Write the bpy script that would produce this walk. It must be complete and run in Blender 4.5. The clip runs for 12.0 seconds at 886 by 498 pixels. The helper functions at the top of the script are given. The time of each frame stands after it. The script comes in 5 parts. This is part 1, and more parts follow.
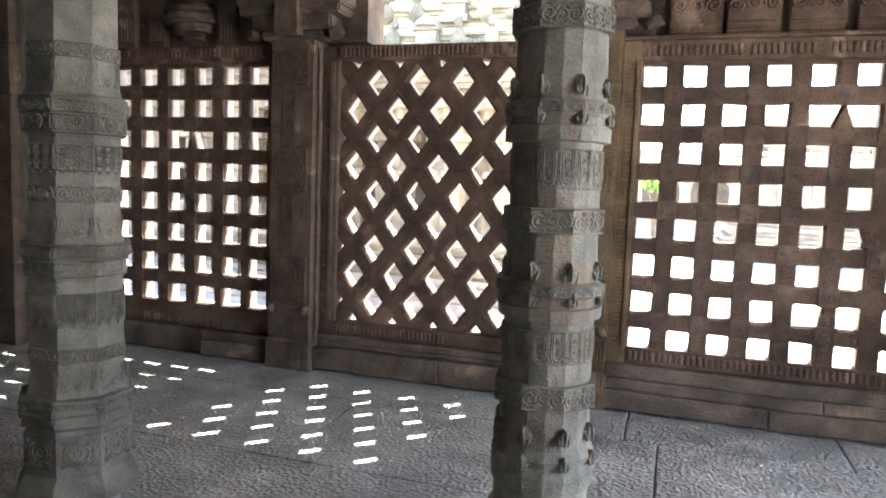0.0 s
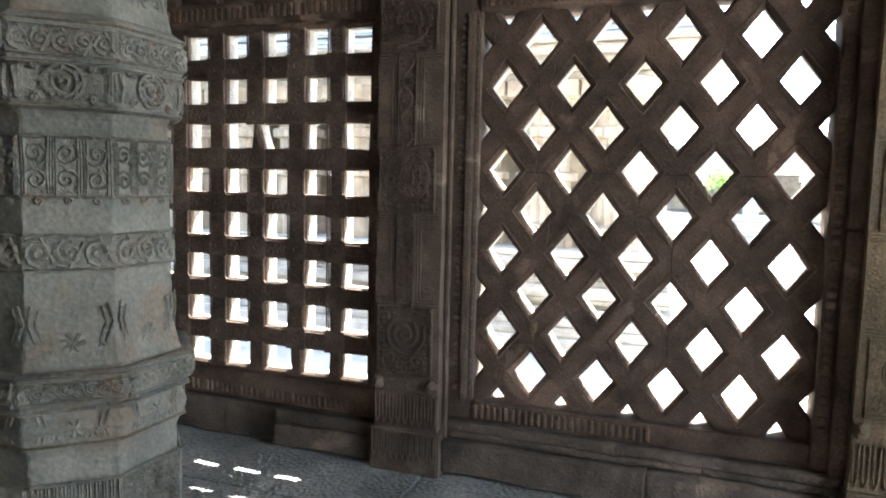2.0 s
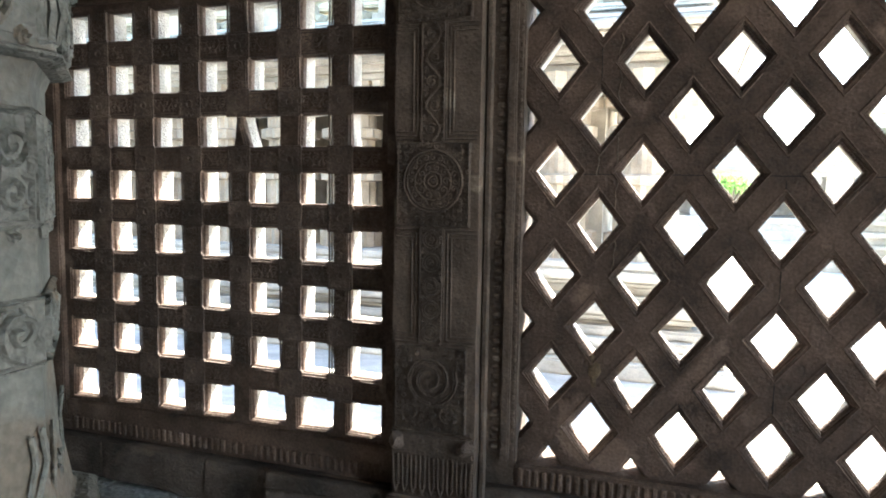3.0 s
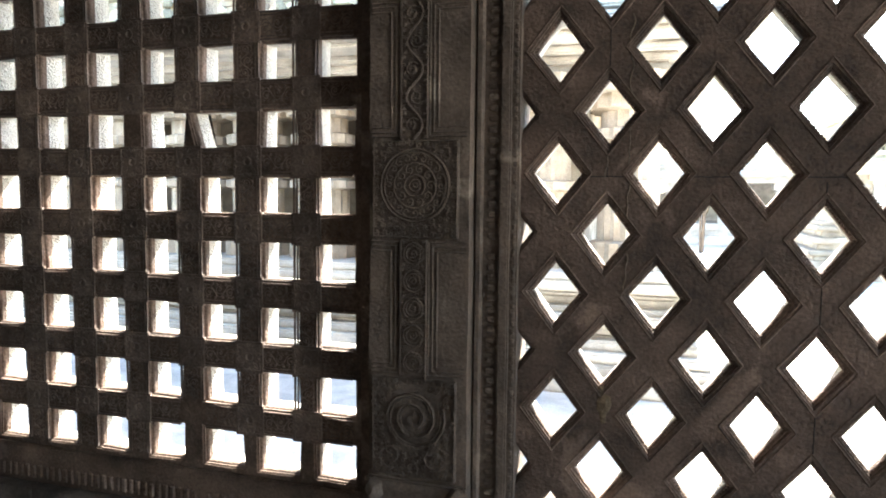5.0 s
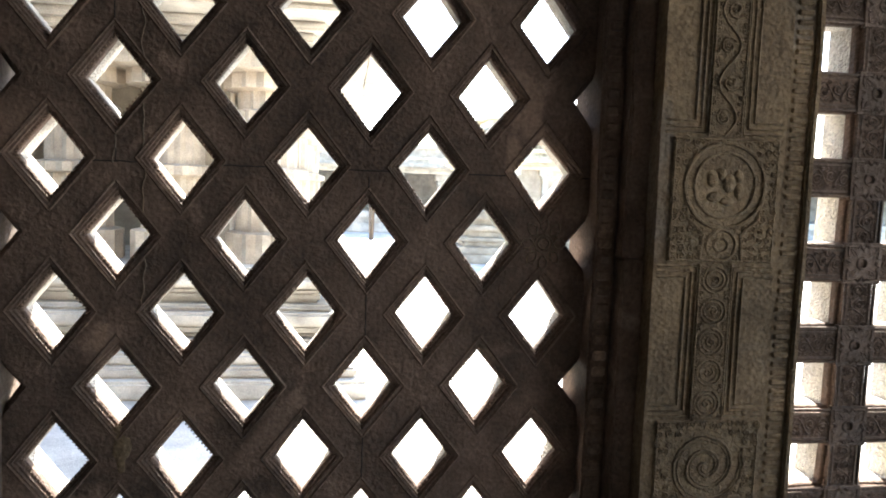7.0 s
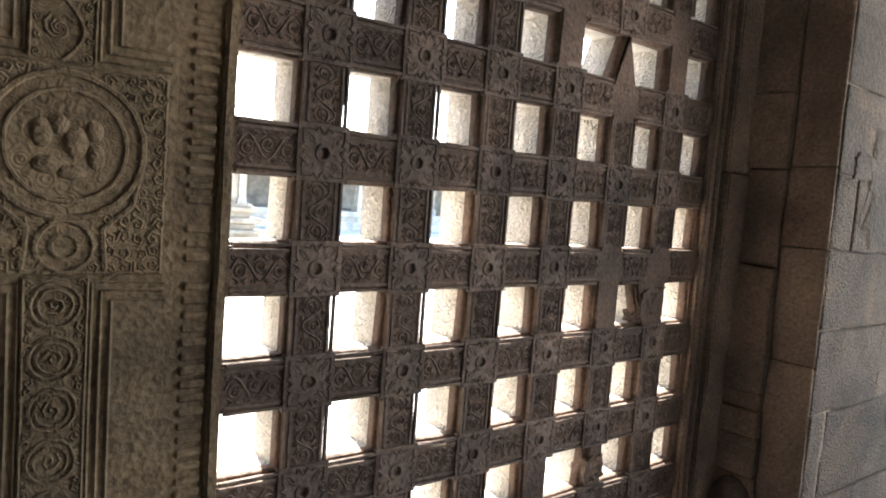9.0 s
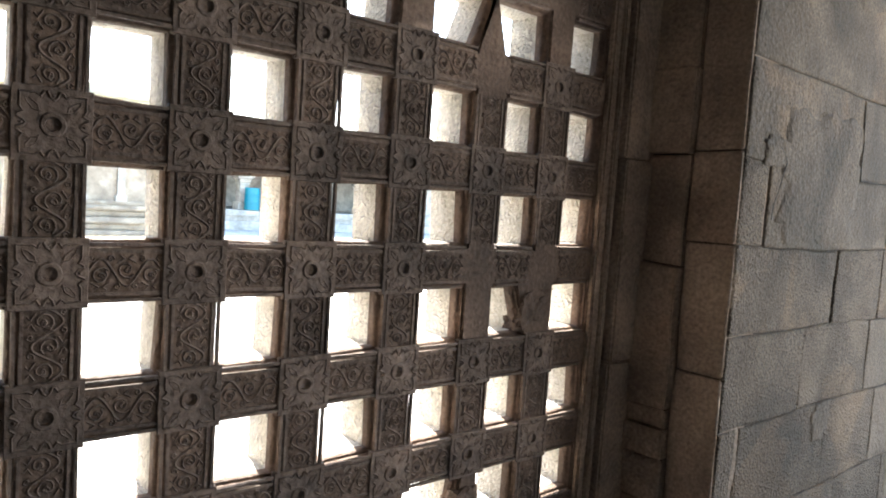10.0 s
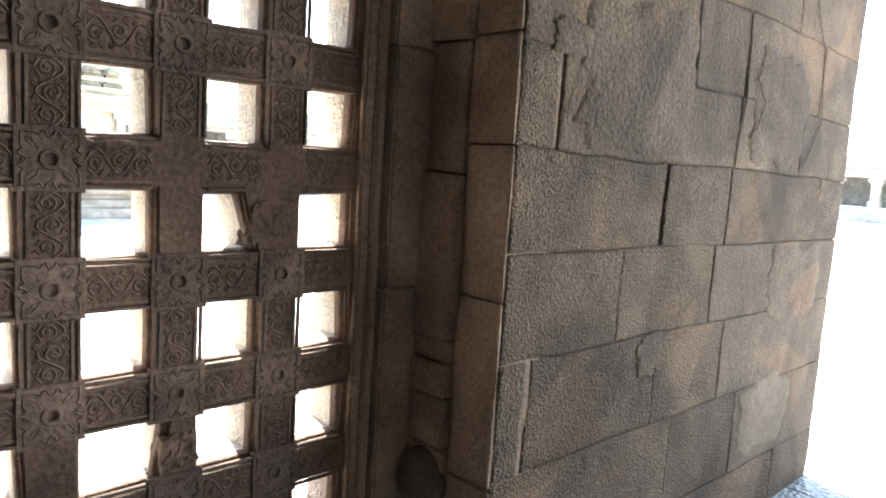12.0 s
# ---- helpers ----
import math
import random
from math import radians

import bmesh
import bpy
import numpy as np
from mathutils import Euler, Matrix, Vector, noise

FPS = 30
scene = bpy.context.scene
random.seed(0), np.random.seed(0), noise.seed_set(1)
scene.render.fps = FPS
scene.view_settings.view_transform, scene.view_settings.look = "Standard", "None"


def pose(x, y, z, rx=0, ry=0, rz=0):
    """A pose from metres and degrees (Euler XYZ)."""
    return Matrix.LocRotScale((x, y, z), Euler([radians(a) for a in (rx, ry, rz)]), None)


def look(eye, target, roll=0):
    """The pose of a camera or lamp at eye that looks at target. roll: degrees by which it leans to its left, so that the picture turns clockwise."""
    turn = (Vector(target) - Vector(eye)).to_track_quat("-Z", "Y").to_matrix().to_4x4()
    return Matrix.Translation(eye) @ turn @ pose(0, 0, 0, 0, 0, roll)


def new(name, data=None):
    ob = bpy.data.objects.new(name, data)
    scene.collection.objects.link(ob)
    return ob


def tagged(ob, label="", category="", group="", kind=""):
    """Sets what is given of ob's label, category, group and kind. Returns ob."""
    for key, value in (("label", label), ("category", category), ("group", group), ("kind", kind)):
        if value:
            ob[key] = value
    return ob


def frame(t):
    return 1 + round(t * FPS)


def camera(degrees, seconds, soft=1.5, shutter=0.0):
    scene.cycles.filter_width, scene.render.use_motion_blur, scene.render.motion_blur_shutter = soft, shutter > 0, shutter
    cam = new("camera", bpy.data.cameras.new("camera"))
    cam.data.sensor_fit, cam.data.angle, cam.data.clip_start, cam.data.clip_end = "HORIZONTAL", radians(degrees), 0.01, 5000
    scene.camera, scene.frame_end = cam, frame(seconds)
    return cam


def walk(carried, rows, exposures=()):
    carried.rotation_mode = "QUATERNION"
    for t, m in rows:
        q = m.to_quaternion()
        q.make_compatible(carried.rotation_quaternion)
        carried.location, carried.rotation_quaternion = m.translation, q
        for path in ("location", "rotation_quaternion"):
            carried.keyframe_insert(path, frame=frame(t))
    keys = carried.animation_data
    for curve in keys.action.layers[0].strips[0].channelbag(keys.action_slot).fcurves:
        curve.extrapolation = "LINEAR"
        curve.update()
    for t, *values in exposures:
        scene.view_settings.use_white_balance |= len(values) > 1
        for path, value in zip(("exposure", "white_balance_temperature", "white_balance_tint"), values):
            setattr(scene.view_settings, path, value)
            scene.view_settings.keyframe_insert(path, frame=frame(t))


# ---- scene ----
cam = camera(64.6, 12.0, soft=1.9)
PATH = [
    (0, (0.567, -0.094, 1.449), (-0.051, 1.798, 1.255), 2.1),
    (0.5, (0.159, 0.225, 1.462), (-0.479, 2.111, 1.269), 1.8),
    (1, (-0.19, 0.577, 1.485), (-0.879, 2.444, 1.29), 1.5),
    (1.5, (-0.525, 0.918, 1.496), (-1.224, 2.782, 1.301), 1.5),
    (2, (-0.781, 1.303, 1.481), (-1.468, 3.171, 1.285), 1.3),
    (2.5, (-0.989, 1.659, 1.489), (-1.662, 3.531, 1.287), 1.1),
    (3, (-1.216, 1.956, 1.481), (-1.876, 3.835, 1.296), 0.9),
    (3.2, (-1.257, 2.063, 1.48), (-1.943, 3.932, 1.294), 0.8),
    (4.8, (-1.377, 2.29, 1.462), (-2.001, 4.184, 1.307), 0.6),
    (5, (-1.381, 2.317, 1.468), (-1.97, 4.221, 1.308), 0.6),
    (5.5, (-1.366, 2.383, 1.450), (-1.829, 4.323, 1.303), 0.8),
    (6, (-1.252, 2.493, 1.449), (-1.548, 4.466, 1.306), 1.1),
    (6.5, (-1.120, 2.598, 1.434), (-1.168, 4.592, 1.294), 1.5),
    (7, (-0.962, 2.776, 1.492), (-0.684, 4.748, 1.3135), 2.05),
    (7.5, (-0.792, 2.914, 1.504), (-0.131, 4.793, 1.333), 2.8),
    (7.7, (-0.718, 2.963, 1.510), (0.076, 4.790, 1.336), 3.0),
    (9.3, (-0.05, 3.315, 1.479), (1.205, 4.865, 1.334), 4.3),
    (9.5, (0.03, 3.316, 1.475), (1.295, 4.858, 1.335), 4.2),
    (10, (0.278, 3.326, 1.481), (1.564, 4.851, 1.334), 3.9),
    (10.5, (0.491, 3.302, 1.436), (1.827, 4.782, 1.281), 4.1),
    (11, (0.683, 3.302, 1.378), (2.034, 4.767, 1.21), 3.9),
    (11.5, (0.771, 3.206, 1.347), (2.122, 4.662, 1.11), 3.7),
    (12, (0.894, 3.185, 1.354), (2.256, 4.629, 1.107), 3.7),
]
walk(cam, [(t, look(eye, target, roll)) for t, eye, target, roll in PATH],
     exposures=[(0, 4.15, 6550, 13), (1.0, 4.2, 6650, 14), (1.5, 4.2, 6450, 11), (2.0, 4.2, 6120, 6), (3.0, 4.0, 6050, 4), (5.5, 4.0, 6200, 5), (6.5, 3.85, 6250, 6), (7.0, 3.5, 6300, 7), (7.6, 3.5, 6450, 9), (9.5, 3.58, 6350, 8), (10.0, 3.5, 6250, 6), (10.5, 3.55, 6200, 5), (12, 3.65, 6450, 8)])

# ---- sky and sun ----
TO_SUN = Vector((0.296, 1.045, 1.0)).normalized()
world = bpy.data.worlds.new("sky")
scene.world = world
world.use_nodes = True
sky = world.node_tree.nodes.new("ShaderNodeTexSky")
sky.sky_type, sky.sun_disc = "NISHITA", False
sky.sun_elevation, sky.sun_rotation = math.asin(TO_SUN.z), math.atan2(TO_SUN.x, TO_SUN.y)
sky_shade = world.node_tree.nodes["Background"]
sky_shade.inputs["Strength"].default_value = 0.12
world.node_tree.links.new(sky.outputs["Color"], sky_shade.inputs["Color"])
sun = new("sun", bpy.data.lights.new("sun", "SUN"))
sun.data.energy, sun.data.angle, sun.data.color = 4.0, radians(0.53), (1.0, 0.95, 0.87)
sun.matrix_world = look(TO_SUN * 30, (0, 0, 0))
# daylight in the open east end of the hall
daylight = new("east_daylight", bpy.data.lights.new("east_daylight", "AREA"))
daylight.data.shape, daylight.data.size, daylight.data.size_y = "RECTANGLE", 2.8, 2.9
daylight.data.energy, daylight.data.color = 6.5, (0.97, 0.98, 1.0)
daylight.matrix_world = look((5.3, 1.2, 1.6), (-4.0, 1.2, 1.6))


# ---- materials ----
def stone(name, colour, second, scale=6.0, rough=0.85, bump=0.35, grain=90.0, carve=0.0, carve_scale=16.0, vary=0.12, patch=None, patch_at=0.6, pits=0.0, pit_scale=70.0, stain=0.2, speckle=0.16, spec=0.3):
    """Weathered stone: two colours mixed by large clouds, fine grain, relief; carve adds curling carved ridges, patch a third colour in blotches."""
    m = bpy.data.materials.new(name)
    m.use_nodes = True
    nt = m.node_tree
    N, L = nt.nodes, nt.links
    out = N["Principled BSDF"]
    out.inputs["Roughness"].default_value = rough
    out.inputs["Specular IOR Level"].default_value = spec
    co = N.new("ShaderNodeTexCoord")
    geo = N.new("ShaderNodeNewGeometry")
    info = N.new("ShaderNodeObjectInfo")
    shift = N.new("ShaderNodeVectorMath")
    shift.operation = "ADD"
    L.new(geo.outputs["Position"], shift.inputs[0])
    L.new(info.outputs["Random"], shift.inputs[1])
    big = N.new("ShaderNodeTexNoise")
    big.inputs["Scale"].default_value, big.inputs["Detail"].default_value, big.inputs["Roughness"].default_value = scale, 7, 0.65
    L.new(shift.outputs[0], big.inputs["Vector"])
    ramp = N.new("ShaderNodeValToRGB")
    ramp.color_ramp.elements[0].position, ramp.color_ramp.elements[1].position = 0.36, 0.66
    ramp.color_ramp.elements[0].color, ramp.color_ramp.elements[1].color = (*second, 1), (*colour, 1)
    L.new(big.outputs["Fac"], ramp.inputs["Fac"])
    fine = N.new("ShaderNodeTexNoise")
    fine.inputs["Scale"].default_value, fine.inputs["Detail"].default_value = grain, 4
    L.new(geo.outputs["Position"], fine.inputs["Vector"])
    speck = N.new("ShaderNodeMapRange")
    speck.inputs["From Min"].default_value, speck.inputs["From Max"].default_value = 0.3, 0.7
    speck.inputs["To Min"].default_value, speck.inputs["To Max"].default_value = 1 - speckle, 1 + speckle
    L.new(fine.outputs["Fac"], speck.inputs["Value"])
    each = N.new("ShaderNodeMapRange")
    each.inputs["To Min"].default_value, each.inputs["To Max"].default_value = 1 - vary, 1 + vary
    L.new(info.outputs["Random"], each.inputs["Value"])
    both = N.new("ShaderNodeMath")
    both.operation = "MULTIPLY"
    L.new(speck.outputs[0], both.inputs[0])
    L.new(each.outputs[0], both.inputs[1])
    wide = N.new("ShaderNodeTexNoise")
    wide.inputs["Scale"].default_value, wide.inputs["Detail"].default_value, wide.inputs["Distortion"].default_value = 2.3, 6, 0.8
    L.new(geo.outputs["Position"], wide.inputs["Vector"])
    soil = N.new("ShaderNodeMapRange")
    soil.inputs["From Min"].default_value, soil.inputs["From Max"].default_value = 0.38, 0.62
    soil.inputs["To Min"].default_value, soil.inputs["To Max"].default_value = 1 - stain, 1 + stain * 0.7
    L.new(wide.outputs["Fac"], soil.inputs["Value"])
    worn = N.new("ShaderNodeMath")
    worn.operation = "MULTIPLY"
    L.new(both.outputs[0], worn.inputs[0])
    L.new(soil.outputs[0], worn.inputs[1])
    both = worn
    last = ramp.outputs["Color"]
    if patch:
        blot = N.new("ShaderNodeTexNoise")
        blot.inputs["Scale"].default_value, blot.inputs["Detail"].default_value, blot.inputs["Distortion"].default_value = scale * 0.45, 8, 0.6
        L.new(shift.outputs[0], blot.inputs["Vector"])
        step = N.new("ShaderNodeMapRange")
        step.inputs["From Min"].default_value, step.inputs["From Max"].default_value = patch_at, patch_at + 0.05
        L.new(blot.outputs["Fac"], step.inputs["Value"])
        mixed = N.new("ShaderNodeMix")
        mixed.data_type = "RGBA"
        L.new(step.outputs[0], mixed.inputs["Factor"])
        L.new(last, mixed.inputs["A"])
        mixed.inputs["B"].default_value = (*patch, 1)
        last = mixed.outputs["Result"]
    tint = N.new("ShaderNodeVectorMath")
    tint.operation = "SCALE"
    L.new(last, tint.inputs[0])
    L.new(both.outputs[0], tint.inputs["Scale"])
    L.new(tint.outputs[0], out.inputs["Base Color"])
    relief = N.new("ShaderNodeBump")
    relief.inputs["Strength"].default_value, relief.inputs["Distance"].default_value = bump, 0.012
    L.new(fine.outputs["Fac"], relief.inputs["Height"])
    lump = N.new("ShaderNodeBump")
    lump.inputs["Strength"].default_value, lump.inputs["Distance"].default_value = bump, 0.03
    L.new(big.outputs["Fac"], lump.inputs["Height"])
    L.new(relief.outputs[0], lump.inputs["Normal"])
    top = lump
    if pits:
        chisel = N.new("ShaderNodeTexVoronoi")
        chisel.inputs["Scale"].default_value = pit_scale
        L.new(geo.outputs["Position"], chisel.inputs["Vector"])
        peck = N.new("ShaderNodeBump")
        peck.inputs["Strength"].default_value, peck.inputs["Distance"].default_value = pits, 0.012
        L.new(chisel.outputs["Distance"], peck.inputs["Height"])
        L.new(top.outputs[0], peck.inputs["Normal"])
        top = peck
    if carve:
        warp = N.new("ShaderNodeTexNoise")
        warp.inputs["Scale"].default_value = 9.0
        L.new(geo.outputs["Position"], warp.inputs["Vector"])
        curl = N.new("ShaderNodeTexVoronoi")
        curl.inputs["Scale"].default_value = carve_scale
        L.new(geo.outputs["Position"], curl.inputs["Vector"])
        turns = N.new("ShaderNodeMath")
        turns.operation = "MULTIPLY_ADD"
        turns.inputs[1].default_value = 24.0
        L.new(curl.outputs["Distance"], turns.inputs[0])
        L.new(warp.outputs["Fac"], turns.inputs[2])
        ridge = N.new("ShaderNodeMath")
        ridge.operation = "SINE"
        L.new(turns.outputs[0], ridge.inputs[0])
        cut = N.new("ShaderNodeBump")
        cut.inputs["Strength"].default_value, cut.inputs["Distance"].default_value = carve, 0.01
        L.new(ridge.outputs[0], cut.inputs["Height"])
        L.new(top.outputs[0], cut.inputs["Normal"])
        top = cut
    L.new(top.outputs[0], out.inputs["Normal"])
    return m


SCREEN = stone("brown screen stone", (0.178, 0.116, 0.084), (0.085, 0.056, 0.041), 5, vary=0.05, patch=(0.24, 0.165, 0.125), patch_at=0.58, pits=0.2, stain=0.3, speckle=0.25)
# pecked hole reveals: paler than the screen stone, sunlight put into the colour
LIT_REVEAL = stone("pecked stone with sunlit tone painted in", (0.58, 0.53, 0.465), (0.46, 0.42, 0.365), 9, bump=0.45, grain=90, vary=0.05, pits=0.7, pit_scale=115, speckle=0.18)
LATTICE = stone("brown lattice stone with faint carving", (0.165, 0.108, 0.080), (0.080, 0.053, 0.040), 6, vary=0.05, patch=(0.215, 0.142, 0.105), patch_at=0.6, pits=0.2, stain=0.3, speckle=0.25, carve=0.10, carve_scale=34)
SCREEN_CARVED = stone("carved screen stone", (0.20, 0.140, 0.108), (0.110, 0.077, 0.060), 8, stain=0.3, speckle=0.22, pits=0.2, vary=0.18)
PILASTER = stone("dark carved pilaster stone", (0.178, 0.127, 0.096), (0.100, 0.072, 0.055), 7, vary=0.05, patch=(0.28, 0.215, 0.165), patch_at=0.62, pits=0.2)
PILASTER_CARVED = stone("finely carved pilaster stone", (0.185, 0.133, 0.101), (0.102, 0.073, 0.056), 9, carve=0.45, carve_scale=60, vary=0.05)
BUFF = stone("buff carved stone", (0.218, 0.152, 0.090), (0.140, 0.096, 0.057), 5, vary=0.06, patch=(0.185, 0.142, 0.105), patch_at=0.6, stain=0.3, speckle=0.25, pits=0.25)
BUFF_CARVED = stone("buff stone with scrolls", (0.220, 0.155, 0.092), (0.140, 0.097, 0.058), 8, stain=0.3, speckle=0.25, carve=0.2, carve_scale=44, vary=0.05)
WARM = stone("brown hewn stone", (0.34, 0.245, 0.18), (0.22, 0.158, 0.117), 4, bump=0.3, vary=0.08, patch=(0.28, 0.19, 0.135), patch_at=0.58, stain=0.3, pits=0.3, speckle=0.25)
PILLAR = stone("grey pillar stone", (0.262, 0.240, 0.205), (0.150, 0.145, 0.125), 7, bump=0.14, grain=110, vary=0.04, patch=(0.205, 0.168, 0.130), patch_at=0.56, pits=0.2, pit_scale=95, stain=0.25, speckle=0.16)
PILLAR_CARVED = stone("carved pillar stone", (0.262, 0.240, 0.205), (0.140, 0.134, 0.115), 9, stain=0.3, bump=0.2, grain=110, pits=0.25, pit_scale=95, carve=0.24, carve_scale=55, vary=0.04, patch=(0.195, 0.158, 0.120), patch_at=0.56, speckle=0.17)
BLOCK = stone("pecked wall stone", (0.150, 0.110, 0.077), (0.100, 0.073, 0.052), 4.5, bump=0.6, vary=0.06, grain=130, patch=(0.165, 0.112, 0.072), patch_at=0.57, pits=0.7, pit_scale=120, stain=0.35, speckle=0.42)
PLASTER = stone("smooth worn plaster", (0.150, 0.111, 0.079), (0.103, 0.077, 0.056), 4.2, bump=0.35, grain=110, vary=0.05, patch=(0.175, 0.119, 0.077), patch_at=0.57, speckle=0.34, stain=0.35, pits=0.35, pit_scale=60)
PALE = stone("pale worn plaster", (0.21, 0.165, 0.120), (0.155, 0.120, 0.087), 5, bump=0.3, grain=60, vary=0.03, patch=(0.15, 0.118, 0.085), patch_at=0.6, speckle=0.2)
DARK_BLOCK = stone("shaded plinth stone", (0.17, 0.128, 0.102), (0.085, 0.066, 0.054), 4, bump=0.5, vary=0.2, patch=(0.25, 0.18, 0.135), patch_at=0.6, pits=0.4, stain=0.35)
FLOOR = stone("pecked granite floor", (0.50, 0.498, 0.470), (0.335, 0.332, 0.313), 3, speckle=0.3, spec=0.6, rough=0.42, bump=0.9, grain=48, vary=0.06, pits=1.0, pit_scale=42, stain=0.22)
MORTAR = stone("old lime mortar", (0.115, 0.088, 0.064), (0.07, 0.055, 0.042), 9, vary=0.0)
JOINT = stone("packed earth joint", (0.12, 0.105, 0.09), (0.08, 0.07, 0.06), 9, vary=0.0)
PAVING = stone("sunlit courtyard paving", (0.58, 0.54, 0.48), (0.48, 0.45, 0.40), 1.2, vary=0.05)
TEMPLE = stone("weathered pale temple stone", (0.56, 0.52, 0.45), (0.36, 0.33, 0.285), 2.2, vary=0.14)
OCHRE = stone("ochre sandstone", (0.50, 0.425, 0.325), (0.34, 0.28, 0.21), 3, vary=0.12)
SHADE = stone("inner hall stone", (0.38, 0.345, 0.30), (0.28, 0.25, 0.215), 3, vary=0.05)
LIME = stone("limewashed carved stone", (0.76, 0.67, 0.50), (0.58, 0.50, 0.36), 4, vary=0.12, patch=(0.42, 0.36, 0.26), patch_at=0.62, stain=0.25)
BAY = stone("weathered bay stone", (0.50, 0.47, 0.43), (0.34, 0.32, 0.29), 3, vary=0.1)


# ---- mesh tools ----
def box(bm, x0, x1, y0, y1, z0, z1):
    return bmesh.ops.create_cube(bm, size=1, matrix=Matrix.Translation(((x0 + x1) / 2, (y0 + y1) / 2, (z0 + z1) / 2)) @ Matrix.Diagonal((abs(x1 - x0), abs(y1 - y0), abs(z1 - z0), 1)))["verts"]


def soften(bm, width, segments=1):
    bmesh.ops.bevel(bm, geom=bm.edges[:], offset=width, segments=segments, affect="EDGES", clamp_overlap=True)


def wear(bm, amount, size=7.0):
    """Uneven, worn faces: every corner is moved a little by a noise."""
    for v in bm.verts:
        v.co += noise.noise_vector(v.co * size) * amount


def part(name, bm, material, parent=None, label=""):
    mesh = bpy.data.meshes.new(name)
    bm.to_mesh(mesh)
    bm.free()
    mesh.materials.append(material)
    return join_to(name, mesh, parent, label)


def join_to(name, mesh, parent=None, label=""):
    ob = new(name, mesh)
    if parent:
        ob.parent = parent
    if label:
        ob["label"] = label
    return ob


def placed(name, mesh, parent, place, turn=0.0, size=(1, 1, 1)):
    """One more object on a mesh that several pieces share; turn is about the y axis, in degrees."""
    ob = join_to(name, mesh, parent)
    ob.matrix_basis = Matrix.Translation(place) @ Matrix.Rotation(radians(turn), 4, "Y") @ Matrix.Diagonal((*size, 1))
    return ob


def mesh_of(name, bm, material):
    mesh = bpy.data.meshes.new(name)
    bm.to_mesh(mesh)
    bm.free()
    mesh.materials.append(material)
    return mesh


def thing(name, label, category, place=(0, 0, 0), kind="", group=""):
    ob = new(name)
    ob.location = place
    return tagged(ob, label, category, group, kind)


def tube(bm, points, radius, sides=5, closed=False):
    """A round bar along points; the ends run out flat."""
    rings = []
    n = len(points)
    for i, p in enumerate(points):
        p = Vector(p)
        a, b = Vector(points[(i - 1) % n if closed else max(i - 1, 0)]), Vector(points[(i + 1) % n if closed else min(i + 1, n - 1)])
        way = (b - a).normalized()
        side = way.cross(Vector((0, 1, 0)))
        side = side.normalized() if side.length > 1e-6 else Vector((1, 0, 0))
        up = side.cross(way)
        rings.append([bm.verts.new(p + (side * math.cos(k * math.tau / sides) + up * math.sin(k * math.tau / sides)) * radius) for k in range(sides)])
    for i in range(n if closed else n - 1):
        r, s = rings[i], rings[(i + 1) % n]
        for k in range(sides):
            bm.faces.new((r[k], r[(k + 1) % sides], s[(k + 1) % sides], s[k]))


def circle(x, y, z, r, n=20):
    return [(x + r * math.cos(k * math.tau / n), y, z + r * math.sin(k * math.tau / n)) for k in range(n)]


def spiral(x, y, z, r, turns=2.2, start=0.0, way=1, n=26):
    return [(x + r * (1 - 0.92 * k / n) * math.cos(start + way * turns * math.tau * k / n), y, z + r * (1 - 0.92 * k / n) * math.sin(start + way * turns * math.tau * k / n)) for k in range(n + 1)]


def loft(bm, profile, sides, turn=0.0, centre=(0, 0), wobble=0.0):
    """A many-sided shaft: rows of height and distance from the axis to the corner."""
    rows = []
    for z, r in profile:
        rows.append([bm.verts.new((centre[0] + (r + wobble * noise.noise((k * 1.7, z * 9, r))) * math.cos(turn + k * math.tau / sides),
                                   centre[1] + (r + wobble * noise.noise((k * 1.7, z * 9, r + 5))) * math.sin(turn + k * math.tau / sides), z)) for k in range(sides)])
    for a, b in zip(rows, rows[1:]):
        for k in range(sides):
            bm.faces.new((a[k], a[(k + 1) % sides], b[(k + 1) % sides], b[k]))
    bm.faces.new(rows[0][::-1])
    bm.faces.new(rows[-1])


def ring_cell(bm, outer, hole, front, back, lip=0.016):
    """One mesh of a lattice: the stone between an outer outline and its hole, with a stepped, sloping front lip; outlines are (x, z) rows."""
    n = len(outer)
    cx, cz = sum(p[0] for p in hole) / n, sum(p[1] for p in hole) / n

    def spread(d, y):
        rows = []
        for x, z in hole:
            w = Vector((x - cx, z - cz))
            rows.append((x + w.x / w.length * d, y, z + w.y / w.length * d))
        return rows
    levels = [[(x, front, z) for x, z in outer], spread(lip * 1.3, front), spread(lip * 1.15, front + 0.006), spread(lip * 0.75, front + 0.007), spread(lip * 0.65, front + 0.013),
              spread(lip * 0.2, front + 0.018), spread(0, front + 0.024), spread(0.001, front + 0.045), spread(0.004, (front + back) / 2 + 0.02), spread(0.013, back), [(x, back, z) for x, z in outer]]
    rows = [[bm.verts.new(p) for p in level] for level in levels]
    for level, (a, b) in enumerate(zip(rows, rows[1:])):
        for k in range(n):
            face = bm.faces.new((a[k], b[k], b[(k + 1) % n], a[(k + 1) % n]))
            # deeper reveal and back take the second material, its colour lightened as if sunlit
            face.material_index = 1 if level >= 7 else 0


